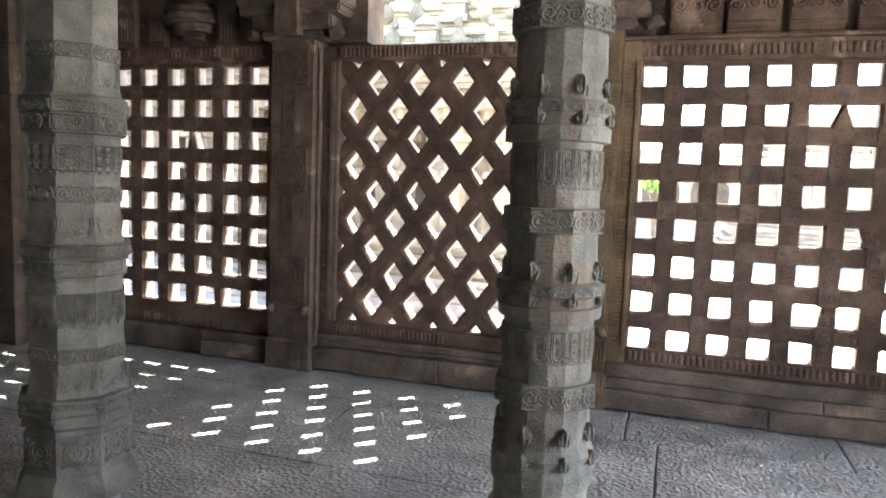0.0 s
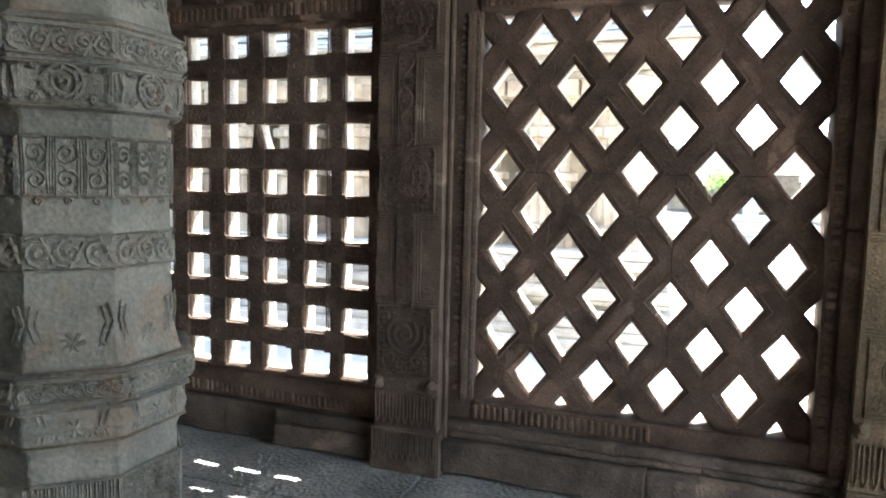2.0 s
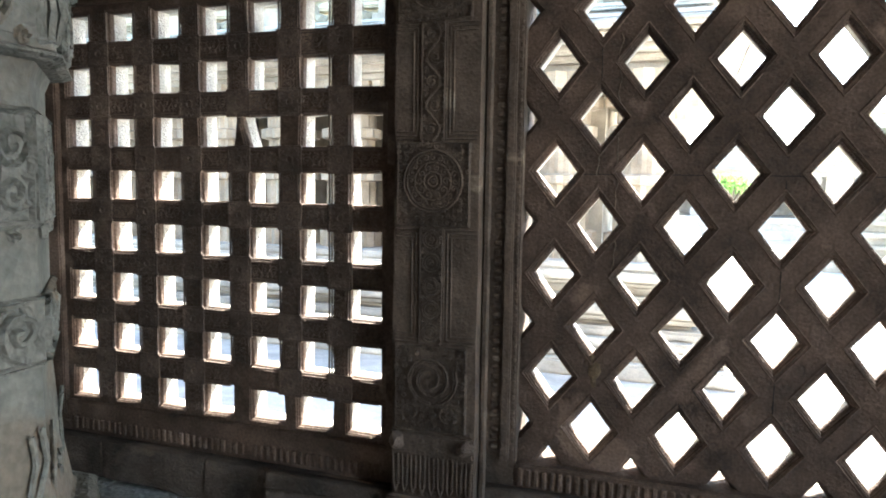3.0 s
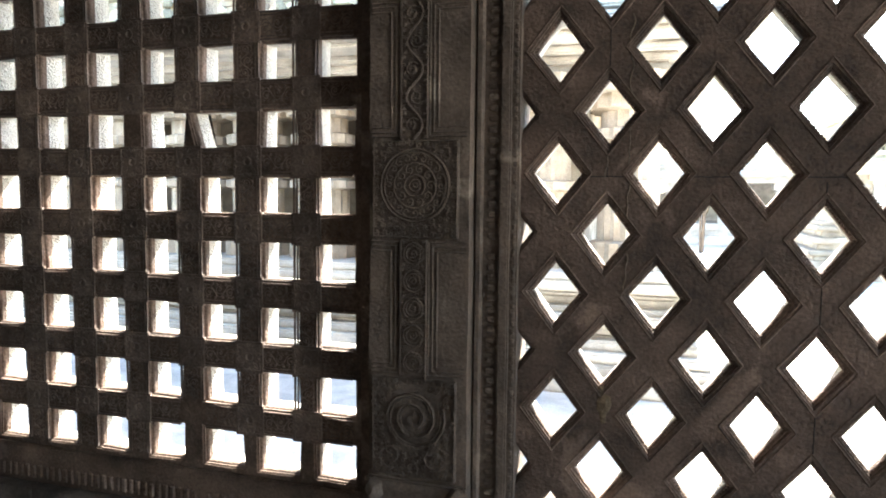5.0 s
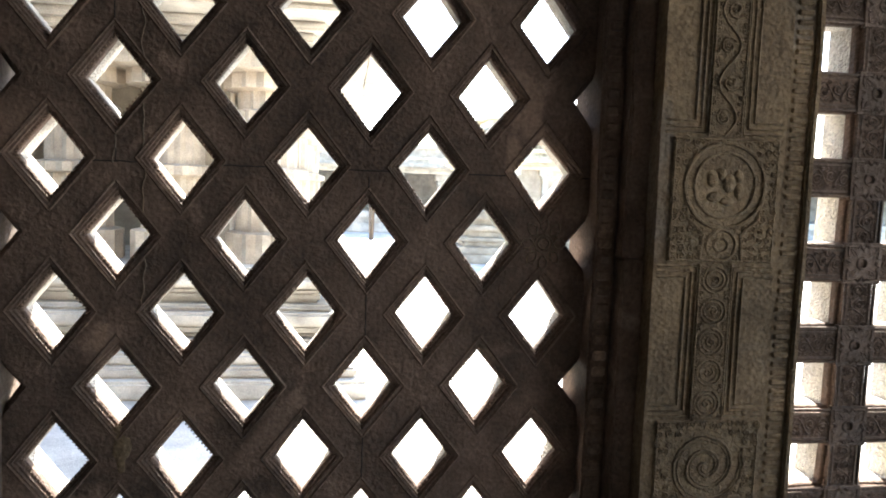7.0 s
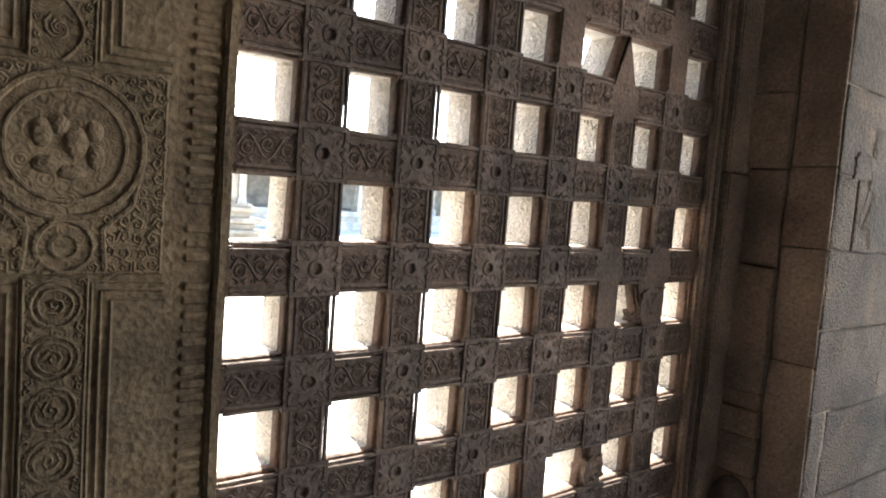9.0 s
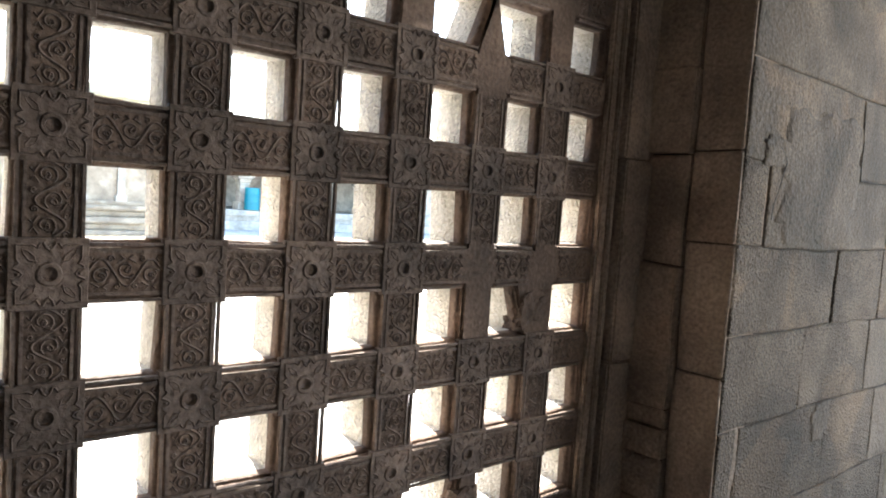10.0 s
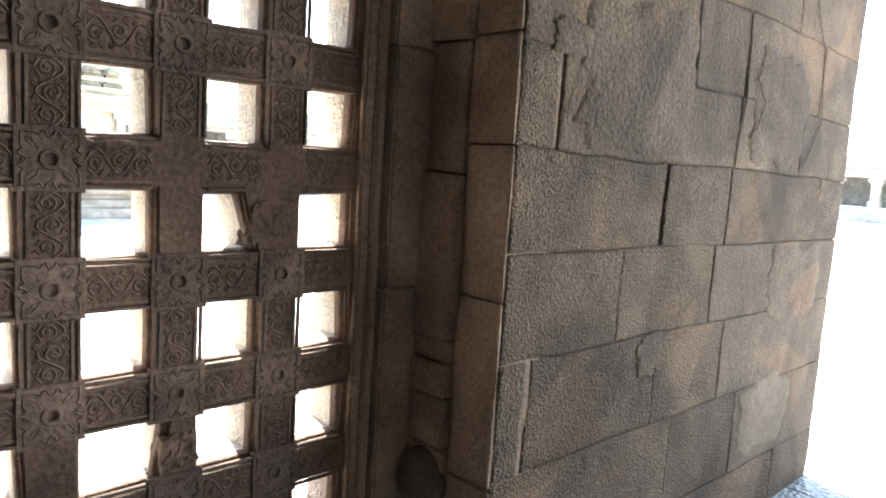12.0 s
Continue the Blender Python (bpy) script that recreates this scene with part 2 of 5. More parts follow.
def rough_slab(w, d, h, nx, nz, lump=0.006, edge=0.012, seed=0):
    """A hewn block: front face in the plane y = 0 looking to -y, from (0, 0) to (w, h), d deep, with worn edges."""
    bm = bmesh.new()
    rim = 0.006

    def steps(length, n):
        return [0.0, rim] + [2.5 * rim + (length - 5 * rim) * k / n for k in range(n + 1)] + [length - rim, length]
    xs, zs = steps(w, nx), steps(h, nz)
    nx, nz = len(xs) - 1, len(zs) - 1
    grid = []
    for z in zs:
        row = []
        for x in xs:
            near = min(x, w - x, z, h - z)
            y = edge * max(0.0, 1 - near / rim) - lump * (0.5 + noise.noise((x * 5 + seed * 3.1, z * 5, seed)) + 0.35 * noise.noise((x * 16, z * 16 + seed, seed)))
            row.append(bm.verts.new((x + 0.003 * noise.noise((x * 11, z * 11, seed + 9)), y, z + 0.003 * noise.noise((x * 9, z * 9, seed + 4)))))
        grid.append(row)
    for j in range(nz):
        for i in range(nx):
            bm.faces.new((grid[j][i], grid[j][i + 1], grid[j + 1][i + 1], grid[j + 1][i]))
    rim = [grid[0][i] for i in range(nx)] + [grid[j][nx] for j in range(nz)] + [grid[nz][i] for i in range(nx, 0, -1)] + [grid[j][0] for j in range(nz, 0, -1)]
    deep = [bm.verts.new((v.co.x, d, v.co.z)) for v in rim]
    for k in range(len(rim)):
        bm.faces.new((rim[k], deep[k], deep[(k + 1) % len(rim)], rim[(k + 1) % len(rim)]))
    bm.faces.new(deep[::-1])
    for face in bm.faces:
        face.smooth = True
    return bm


# ---- screens ----
def square_screen(label, lefts, first_top, dx, dz, w, h, front, rows, broken, depth):
    """A pierced stone screen with square holes; lefts: left edge of each column of holes, first_top: top edge of the top row."""
    cols = len(lefts)
    cuts = [lefts[0] - (dx - w) / 2] + [(a + w + b) / 2 for a, b in zip(lefts, lefts[1:])] + [lefts[-1] + w + (dx - w) / 2]
    screen = thing("pierced_stone_screen", label, "stone screen", (0, 0, 0))
    back = front + depth
    bm = bmesh.new()
    mx, mz = (dx - w) / 2, (dz - h) / 2
    for c in range(cols):
        for r in range(rows):
            x0, z1 = lefts[c], first_top - r * dz
            x1, z0 = x0 + w, z1 - h
            hole = [(x0, z0), (x1, z0), (x1, z1), (x0, z1)]
            off = broken.get((c, r), ((0, 0),) * 4)
            hole = [(x + ox + random.uniform(-0.004, 0.004), z + oz + random.uniform(-0.004, 0.004)) for (x, z), (ox, oz) in zip(hole, off)]
            ring_cell(bm, [(cuts[c], z0 - mz), (cuts[c + 1], z0 - mz), (cuts[c + 1], z1 + mz), (cuts[c], z1 + mz)], hole, front, back)
    bmesh.ops.remove_doubles(bm, verts=bm.verts[:], dist=0.0002)
    part("lattice", bm, SCREEN, screen).data.materials.append(LIT_REVEAL)
    # carved tiles on the crossings and scroll panels along the bars
    b = min(dx - w, dz - h) * 0.5
    bm = bmesh.new()
    rings = []
    for k_out, k_round, y in ((1.05, 0, 0.006), (1.05, 0, -0.006), (1.02, 0, -0.0085), (0, 0.36, -0.0085), (0, 0.31, -0.0115), (0, 0.22, -0.0115), (0, 0.19, -0.0035)):
        row = []
        for k in range(16):
            a = k * math.tau / 16
            r = b * (k_round or k_out / max(abs(math.cos(a)), abs(math.sin(a))))
            row.append(bm.verts.new((r * math.cos(a), y, r * math.sin(a))))
        rings.append(row)
    for p, q in zip(rings, rings[1:]):
        for k in range(16):
            bm.faces.new((p[k], p[(k + 1) % 16], q[(k + 1) % 16], q[k]))
    bm.faces.new(rings[-1])
    for k in range(4):
        turned = Matrix.Rotation(k * math.pi / 2, 3, "Y")
        for line, thick in (([(0.22, 0.90), (0.32, 0.76), (0.44, 0.84), (0.84, 0.84), (0.84, 0.44), (0.76, 0.32), (0.90, 0.22)], 0.045), ([(-0.16, 0.92), (-0.09, 0.76), (0, 0.68), (0.09, 0.76), (0.16, 0.92)], 0.05),
                            ([(0.30, 0.34), (0.52, 0.40), (0.68, 0.60), (0.70, 0.70), (0.60, 0.68), (0.40, 0.52), (0.34, 0.30)], 0.03), ([(-0.03, 0.80), (0.03, 0.80)], 0.07)):
            tube(bm, [tuple(turned @ Vector((b * p, -0.0085, b * q))) for p, q in line], b * thick, 4)
    wear(bm, 0.0012, 45)
    boss = mesh_of("boss_tile", bm, SCREEN_CARVED)

    def scroll(length, wide):
        """A vine waving along a bar between stepped fillets."""
        bm = bmesh.new()
        for side in (-1, 1):
            for at, proud in ((0.66, 0.003), (0.86, 0.005)):
                box(bm, -length / 2, length / 2, -proud, 0.004, side * wide * at - 0.0028, side * wide * at + 0.0028)
        n, y = 3, -0.0008
        r = min(length / n * 0.40, wide * 0.36)
        tube(bm, [(length * (k / 30 - 0.5), y, wide * 0.40 * math.sin(math.pi * n * k / 30)) for k in range(31)], 0.0026, 4)
        for k in range(n):
            x, up = length * ((k + 0.5) / n - 0.5), -1 if k % 2 else 1
            tube(bm, spiral(x, y, -up * wide * 0.10, r, 1.5, up * 0.6, up, 15), 0.0022, 4)
            tube(bm, spiral(x + length / n * 0.1, y, -up * wide * 0.06, r * 0.45, 1.1, 1.0, -up, 8), 0.002, 4)
            for e in (-1, 1):
                tube(bm, spiral(x + e * length / n * 0.38, y, up * wide * 0.42, wide * 0.12, 1.2, k, e, 7), 0.002, 4)
                tube(bm, [(x + e * r * 0.6, y, -up * wide * 0.52), (x + e * r * 0.2, y, -up * wide * 0.42), (x + e * r * 0.9, y, -up * wide * 0.30)], 0.002, 4)
        wear(bm, 0.0012, 60)
        return mesh_of("scroll_panel", bm, SCREEN_CARVED)
    flat, tall = scroll(w * 0.98, (dz - h) / 2), scroll(h * 0.98, (dx - w) / 2)
    for c in range(cols + 1):
        for r in range(rows + 1):
            x, z = cuts[c], first_top - r * dz + mz
            gone = {(c, r - 1), (c - 1, r - 1), (c, r), (c - 1, r)} & set(broken)
            if 0 < c < cols and 0 < r < rows and not (gone and random.random() < 0.35):
                placed("boss_tile", boss, screen, (x, front + 0.002, z), random.choice((0, 90, 180, 270)))
            if c < cols and 0 < r < rows:
                placed("scroll_panel", flat, screen, (lefts[c] + w / 2, front, z))
            if r < rows and 0 < c < cols and not {(c, r), (c - 1, r)} & set(broken):
                placed("scroll_panel", tall, screen, (x, front, z - dz / 2), 90)
    return screen


def diamond_screen(label, x0, z0, dx, dz, hw, hh, front):
    screen = thing("pierced_stone_screen", label, "stone screen", (0, 0, 0))
    bm = bmesh.new()
    lines = bmesh.new()
    for c in range(-1, 10):
        for r in range(0, 11):
            if (c + r) % 2:
                continue
            x, z = x0 + c * dx, z0 - r * dz
            j = lambda: random.uniform(-0.004, 0.004)
            ring_cell(bm, [(x - dx, z), (x, z - dz), (x + dx, z), (x, z + dz)], [(x - hw + j(), z + j()), (x + j(), z - hh + j()), (x + hw + j(), z + j()), (x + j(), z + hh + j())], front, front + 0.132, 0.019)
            # beaded edge round each opening
            if -1 < c < 9 and 0 < r < 10:
                for (ax, az), (bx, bz) in (((-1, 0), (0, -1)), ((0, -1), (1, 0)), ((1, 0), (0, 1)), ((0, 1), (-1, 0))):
                    tube(lines, [(x + (ax + (bx - ax) * k / 4) * (hw + 0.034), front, z + (az + (bz - az) * k / 4) * (hh + 0.042)) for k in range(5)], 0.0035, 4)
    bmesh.ops.remove_doubles(bm, verts=bm.verts[:], dist=0.0002)
    for at, way in (((-1.93, 0, 0), (-1, 0, 0)), ((-0.20, 0, 0), (1, 0, 0)), ((0, 0, 0.30), (0, 0, -1)), ((0, 0, 2.36), (0, 0, 1))):
        bmesh.ops.bisect_plane(bm, geom=bm.verts[:] + bm.edges[:] + bm.faces[:], plane_co=at, plane_no=way, clear_outer=True)
    part("lattice", bm, LATTICE, screen).data.materials.append(LIT_REVEAL)
    tagged(part("edge_moulding", lines, SCREEN, screen), kind="stuff")
    # beads along the inner lip of each opening
    points, faces = [], []
    for c in range(0, 9):
        for r in range(1, 10):
            if (c + r) % 2:
                continue
            x, z = x0 + c * dx, z0 - r * dz
            for (ax, az), (bx, bz) in (((-1, 0), (0, -1)), ((0, -1), (1, 0)), ((1, 0), (0, 1)), ((0, 1), (-1, 0))):
                for k in range(12):
                    a = (k + 0.5) / 12
                    px, pz = x + (ax + (bx - ax) * a) * (hw + 0.006), z + (az + (bz - az) * a) * (hh + 0.0075)
                    n, q = len(points), 0.0042 * random.uniform(0.7, 1.1)
                    points += [(px - q, front + 0.015, pz), (px + q, front + 0.015, pz), (px, front + 0.015, pz - q), (px, front + 0.015, pz + q), (px, front + 0.015 - q, pz), (px, front + 0.015 + q, pz)]
                    faces += [(n + i, n + j, n + m) for i, j, m in ((0, 2, 4), (2, 1, 4), (1, 3, 4), (3, 0, 4), (2, 0, 5), (1, 2, 5), (3, 1, 5), (0, 3, 5))]
    mesh = bpy.data.meshes.new("beading")
    mesh.from_pydata(points, [], faces)
    mesh.materials.append(SCREEN)
    tagged(join_to("beading", mesh, screen), kind="stuff")
    return screen


A_HOLE = (0.145, 0.132)
A_BROKEN = {(3, 2): ((0, 0), (0.02, 0), (0.045, 0.02), (0, 0)), (4, 2): ((-0.01, 0), (0, 0), (0, 0), (-0.05, 0)), (4, 7): ((0, 0), (0.02, 0), (0.01, 0), (0, 0)), (5, 7): ((-0.015, 0), (0, 0), (0, 0), (-0.02, 0))}
C_BROKEN = {(4, 1): ((0, 0), (-0.005, 0), (0.044, 0), (0, 0)), (5, 1): ((0.0, 0), (0, 0), (0, 0), (-0.046, 0)), (5, 4): ((0, 0), (-0.010, 0), (-0.05, 0), (0, 0)), (4, 6): ((0, 0), (0.012, 0), (0.03, 0), (0, 0))}
screen_a = square_screen("dark brown stone screen pierced with square holes, one bar broken", [x - A_HOLE[0] for x in (-3.975, -3.712, -3.449, -3.187, -2.927, -2.666, -2.435)], 2.262, 0.262, 0.248, *A_HOLE, 4.63, 8, A_BROKEN, 0.132)
screen_b = diamond_screen("dark brown stone screen pierced with diamond holes, cracked", -1.717, 2.352, 0.1632, 0.2035, 0.080, 0.1025, 4.70)
screen_c = square_screen("brown stone screen with square holes and carved flower tiles", [0.337 + 0.241 * c for c in range(7)], 2.2215, 0.241, 0.2415, 0.127, 0.127, 4.61, 8, C_BROKEN, 0.150)

for x, z, wide, high in ((1.703, 1.205, 0.12, 0.085), (1.492, 0.705, 0.075, 0.07)):
    bm = bmesh.new()
    box(bm, x - wide / 2, x + wide / 2, 4.603, 4.665, z - high / 2, z + high / 2)
    bmesh.ops.subdivide_edges(bm, edges=bm.edges[:], cuts=9, use_grid_fill=True)
    bmesh.ops.triangulate(bm, faces=bm.faces[:])
    for v in bm.verts:
        v.co.z -= 0.35 * max(0.0, x - v.co.x)
    wear(bm, 0.014, 13)
    wear(bm, 0.008, 38)
    wear(bm, 0.004, 110)
    part("broken_stone", bm, SCREEN, screen_c, "rough broken stone")
# mortar patch and two cracks in the diamond screen
bm = bmesh.new()
bmesh.ops.create_icosphere(bm, subdivisions=4, radius=1, matrix=Matrix.Translation((-1.548, 4.702, 0.755)) @ Matrix.Diagonal((0.026, 0.007, 0.070, 1)))
for v in bm.verts:
    push = noise.noise_vector(v.co * 22) * 0.020 + noise.noise_vector(v.co * 60) * 0.005
    v.co += Vector((push.x, push.y * 0.25, push.z))
for face in bm.faces:
    face.smooth = True
part("mortar_patch", bm, BUFF, screen_b, "grey mortar patch")


def on_stone(x, z):
    for c in range(-1, 10):
        for r in range(11):
            if (c + r) % 2 == 0 and abs(x + 1.717 - 0.1632 * c) / 0.080 + abs(z - 2.352 + 0.2035 * r) / 0.1025 < 1.35:
                return False
    return True


for x0, top, long, seed in ((-1.485, 2.05, 0.95, 0), (-1.555, 1.75, 0.25, 4)):
    runs = [[]]
    for k in range(int(long / 0.012)):
        x, z = x0 + 0.014 * noise.noise((k * 0.25, seed, 0)), top - k * 0.012
        if on_stone(x, z):
            runs[-1].append((x, 4.6995, z))
        elif runs[-1]:
            runs.append([])
    for run in runs:
        if len(run) > 2:
            bm = bmesh.new()
            tube(bm, run, 0.0024, 4)
            part("crack", bm, PLASTER, screen_b, "pale mortar-filled crack")


bm = bmesh.new()
for q, thick in ((0.016, 0.003), (0.026, 0.0022)):
    tube(bm, circle(-0.404, 4.6985, 1.34, q, 16), thick, 4, True)
for k in range(8):
    a = k * math.tau / 8
    for e in (-1, 1):
        tube(bm, [(-0.404 + r * math.cos(a + e * b), 4.6985, 1.34 + r * 1.2 * math.sin(a + e * b)) for r, b in ((0.028, 0.05), (0.042, 0.28), (0.055, 0.20), (0.066, 0.0))], 0.0022, 4)
wear(bm, 0.0015, 60)
part("carved_lotus", bm, PLASTER, screen_b, "small carved lotus")


def joint(points):
    """An open joint between two stones of the lattice."""
    runs = [[]]
    for x, z in points:
        if on_stone(x, z):
            runs[-1].append((x + 0.002 * noise.noise((x * 40, z * 40, 3)), 4.6998, z + 0.002 * noise.noise((x * 40, z * 40, 8))))
        elif runs[-1]:
            runs.append([])
    for run in runs:
        if len(run) > 2:
            bm = bmesh.new()
            tube(bm, run, 0.0016, 4)
            part("open_joint", bm, DUST, screen_b, "dark open joint")


DUST = stone("dark joint dust", (0.03, 0.022, 0.018), (0.018, 0.014, 0.012), 9, vary=0.0)
joint([(-1.84 + 0.012 * k, 1.527) for k in range(131)])
joint([(-1.553, 1.527 + 0.012 * k) for k in range(66)])
joint([(-0.90, 0.42 + 0.012 * k) for k in range(92)])


# ---- frames round the screens ----
def bar(parent, x0, x1, y0, y1, z0, z1, material=SCREEN, name="frame_bar", bevel=0.006):
    bm = bmesh.new()
    box(bm, x0, x1, y0, y1, z0, z1)
    n = max(1, int(max(x1 - x0, z1 - z0) / 0.12))
    bmesh.ops.subdivide_edges(bm, edges=[e for e in bm.edges if (e.verts[0].co - e.verts[1].co).length > 0.3], cuts=n, use_grid_fill=True)
    wear(bm, 0.003, 6)
    bmesh.ops.bevel(bm, geom=[e for e in bm.edges if len(e.link_faces) == 2 and e.calc_face_angle(0) > 1.0], offset=bevel, segments=2, affect="EDGES")
    return part(name, bm, material, parent)


def tooth_mesh(w, h, d, material):
    bm = bmesh.new()
    box(bm, -w / 2, w / 2, -d, 0.004, -h / 2, h / 2)
    soften(bm, min(w, h) * 0.28, 1)
    return mesh_of("tooth", bm, material)


def teeth(parent, x0, x1, z0, z1, y, pitch, material, upright=True, depth=0.007):
    """A row of small carved teeth filling a band."""
    along = (x1 - x0) if upright else (z1 - z0)
    n = max(2, int(along / pitch))
    mesh = tooth_mesh(pitch * 0.70, (z1 - z0) * 0.92, depth, material) if upright else tooth_mesh((x1 - x0) * 0.92, pitch * 0.66, depth, material)
    for k in range(n):
        a = (k + 0.5) / n
        if random.random() < 0.04:
            continue
        placed("tooth", mesh, parent, (x0 + (x1 - x0) * a, y + random.uniform(-0.002, 0.002), (z0 + z1) / 2) if upright else ((x0 + x1) / 2, y + random.uniform(-0.002, 0.002), z0 + (z1 - z0) * a),
               random.uniform(-1.5, 1.5), (1, 1, random.uniform(0.92, 1.0)))


# screen A
bar(screen_a, -4.45, -4.168, 4.60, 4.80, 0.28, 2.32)
bar(screen_a, -2.400, -2.322, 4.615, 4.80, 0.28, 2.32)
bar(screen_a, -4.45, -2.322, 4.612, 4.80, 0.20, 0.362)
teeth(screen_a, -4.12, -2.42, 0.215, 0.285, 4.612, 0.034, SCREEN)
bar(screen_a, -4.45, -2.322, 4.60, 4.80, 2.30, 2.425)
teeth(screen_a, -4.12, -2.42, 2.325, 2.405, 4.60, 0.04, SCREEN)
# screen B
bar(screen_b, -1.972, -1.842, 4.66, 4.86, 0.255, 2.405, PILASTER)
bar(screen_b, -1.905, -1.868, 4.642, 4.68, 0.36, 2.30, PILASTER)
teeth(screen_b, -1.948, -1.912, 0.40, 2.28, 4.66, 0.036, PILASTER, False, 0.009)
teeth(screen_b, -1.862, -1.846, 0.40, 2.28, 4.662, 0.03, PILASTER, False, 0.006)
bar(screen_b, -0.277, -0.215, 4.635, 4.86, 0.255, 2.405)
bar(screen_b, -0.213, -0.148, 4.585, 4.86, 0.255, 1.31)
bar(screen_b, -0.213, -0.148, 4.588, 4.86, 1.313, 2.405)
teeth(screen_b, -0.268, -0.225, 0.42, 2.28, 4.635, 0.045, SCREEN, False, 0.008)
bar(screen_b, -1.842, -0.277, 4.655, 4.86, 0.255, 0.358)
teeth(screen_b, -1.835, -0.95, 0.262, 0.345, 4.655, 0.032, SCREEN)
bar(screen_b, -1.842, -0.277, 4.645, 4.86, 2.304, 2.405)
teeth(screen_b, -1.835, -0.30, 2.318, 2.395, 4.645, 0.034, SCREEN)
# screen C
bar(screen_c, 0.20, 0.318, 4.565, 4.78, 0.30, 2.37, BUFF)
bar(screen_c, 0.288, 0.310, 4.552, 4.58, 0.41, 2.24, BUFF)
teeth(screen_c, 0.230, 0.284, 0.44, 2.24, 4.565, 0.026, BUFF, False, 0.006)
bar(screen_c, 1.93, 1.998, 4.592, 4.78, 0.30, 2.37, WARM)
bar(screen_c, 2.0, 2.142, 4.568, 4.78, 0.30, 1.022, WARM)
bar(screen_c, 2.0, 2.142, 4.562, 4.78, 1.025, 1.628, WARM)
bar(screen_c, 2.0, 2.142, 4.570, 4.78, 1.631, 2.37, WARM)
bar(screen_c, 1.958, 1.972, 4.580, 4.60, 0.41, 2.24, WARM, "fillet", 0.004)
bar(screen_c, 0.318, 1.93, 4.588, 4.78, 0.30, 0.408)
teeth(screen_c, 0.33, 1.92, 0.322, 0.395, 4.588, 0.036, SCREEN)
bar(screen_c, 0.318, 1.93, 4.58, 4.78, 2.245, 2.37)
teeth(screen_c, 0.33, 1.92, 2.27, 2.345, 4.58, 0.036, SCREEN)


# ---- pilasters between the screens ----
def medallion(parent, x, z, w, h, y, material, kind):
    """A carved square: ring, spiral or figure in a field of curling leaves."""
    bm = bmesh.new()
    proud = 0.004 if material == BUFF_CARVED else 0.007
    box(bm, x - w / 2, x + w / 2, y - proud, y + 0.03, z - h / 2, z + h / 2)
    soften(bm, 0.003)
    wear(bm, 0.002, 9)
    ground = part("medallion_ground", bm, material, parent)
    bm = bmesh.new()
    y -= proud + 0.001
    r = min(w, h) * 0.40
    zc = z + h * 0.04
    clear = []
    if kind == "ring":
        for q, thick in ((1.0, 0.0042), (0.90, 0.0028), (0.62, 0.0032), (0.30, 0.0034), (0.16, 0.003), (0.06, 0.004)):
            tube(bm, circle(x, y, zc, r * q, 30), thick, 5, True)
        for k in range(20):
            a = k * math.tau / 20
            tube(bm, spiral(x + r * 0.76 * math.cos(a), y, zc + r * 0.76 * math.sin(a), r * 0.12, 1.2, a, 1 if k % 2 else -1, 7), 0.0028, 4)
        for k in range(10):
            a = k * math.tau / 10
            tube(bm, spiral(x + r * 0.46 * math.cos(a), y, zc + r * 0.46 * math.sin(a), r * 0.14, 1.3, a, 1, 8), 0.0028, 4)
        clear.append((x, zc, r * 1.06))
    elif kind == "figure":
        zc = z + h * 0.12
        for q, thick in ((0.94, 0.006), (0.72, 0.004)):
            tube(bm, circle(x, y, zc, r * q, 30), thick, 6, True)
        for px, pz, a, b in ((-0.30, 0.14, 0.13, 0.20), (-0.10, 0.26, 0.12, 0.14), (0.10, 0.05, 0.16, 0.22), (0.32, 0.22, 0.12, 0.15), (0.34, -0.12, 0.12, 0.18), (-0.24, -0.26, 0.18, 0.12), (0.06, -0.34, 0.18, 0.11)):
            bmesh.ops.create_icosphere(bm, subdivisions=2, radius=1, matrix=Matrix.Translation((x + r * px, y + 0.002, zc + r * pz)) @ Matrix.Diagonal((r * a, 0.012, r * b, 1)))
        low = z - h * 0.36
        for q, thick in ((0.34, 0.005), (0.16, 0.005)):
            tube(bm, circle(x, y, low, r * q, 18), thick, 5, True)
        for s in (-1, 1):
            tube(bm, [(x + s * r * 0.95, y, zc - r * 0.1), (x + s * r * 0.82, y, zc - r * 0.75), (x + s * r * 0.45, y, low + r * 0.25), (x + s * r * 0.5, y, low - r * 0.3)], 0.005, 5)
        clear += [(x, zc, r * 1.02), (x, low, r * 0.42)]
    else:
        tube(bm, spiral(x, y, z + h * 0.10, r * 0.95, 2.8, 0.4, -1, 48), 0.0042, 5)
        tube(bm, spiral(x, y, z + h * 0.10, r * 0.86, 2.6, 0.4, -1, 44), 0.0026, 4)
        for s in (-1, 1):
            tube(bm, spiral(x + s * w * 0.27, y, z - h * 0.30, r * 0.42, 1.8, 0.5 * s, s, 18), 0.004, 5)
        clear.append((x, z + h * 0.10, r * 0.95))
    step = 0.024
    nx, nz = int(w / step), int(h / step)
    for i in range(nx):
        for j in range(nz):
            px = x - w / 2 + (i + 0.5 + random.uniform(-0.2, 0.2)) * w / nx
            pz = z - h / 2 + (j + 0.5 + random.uniform(-0.2, 0.2)) * h / nz
            if all(math.hypot(px - a, pz - b) > d for a, b, d in clear):
                tube(bm, spiral(px, y, pz, random.uniform(0.010, 0.014), 1.4, random.uniform(0, 6), random.choice((-1, 1)), 7), 0.0030, 4)
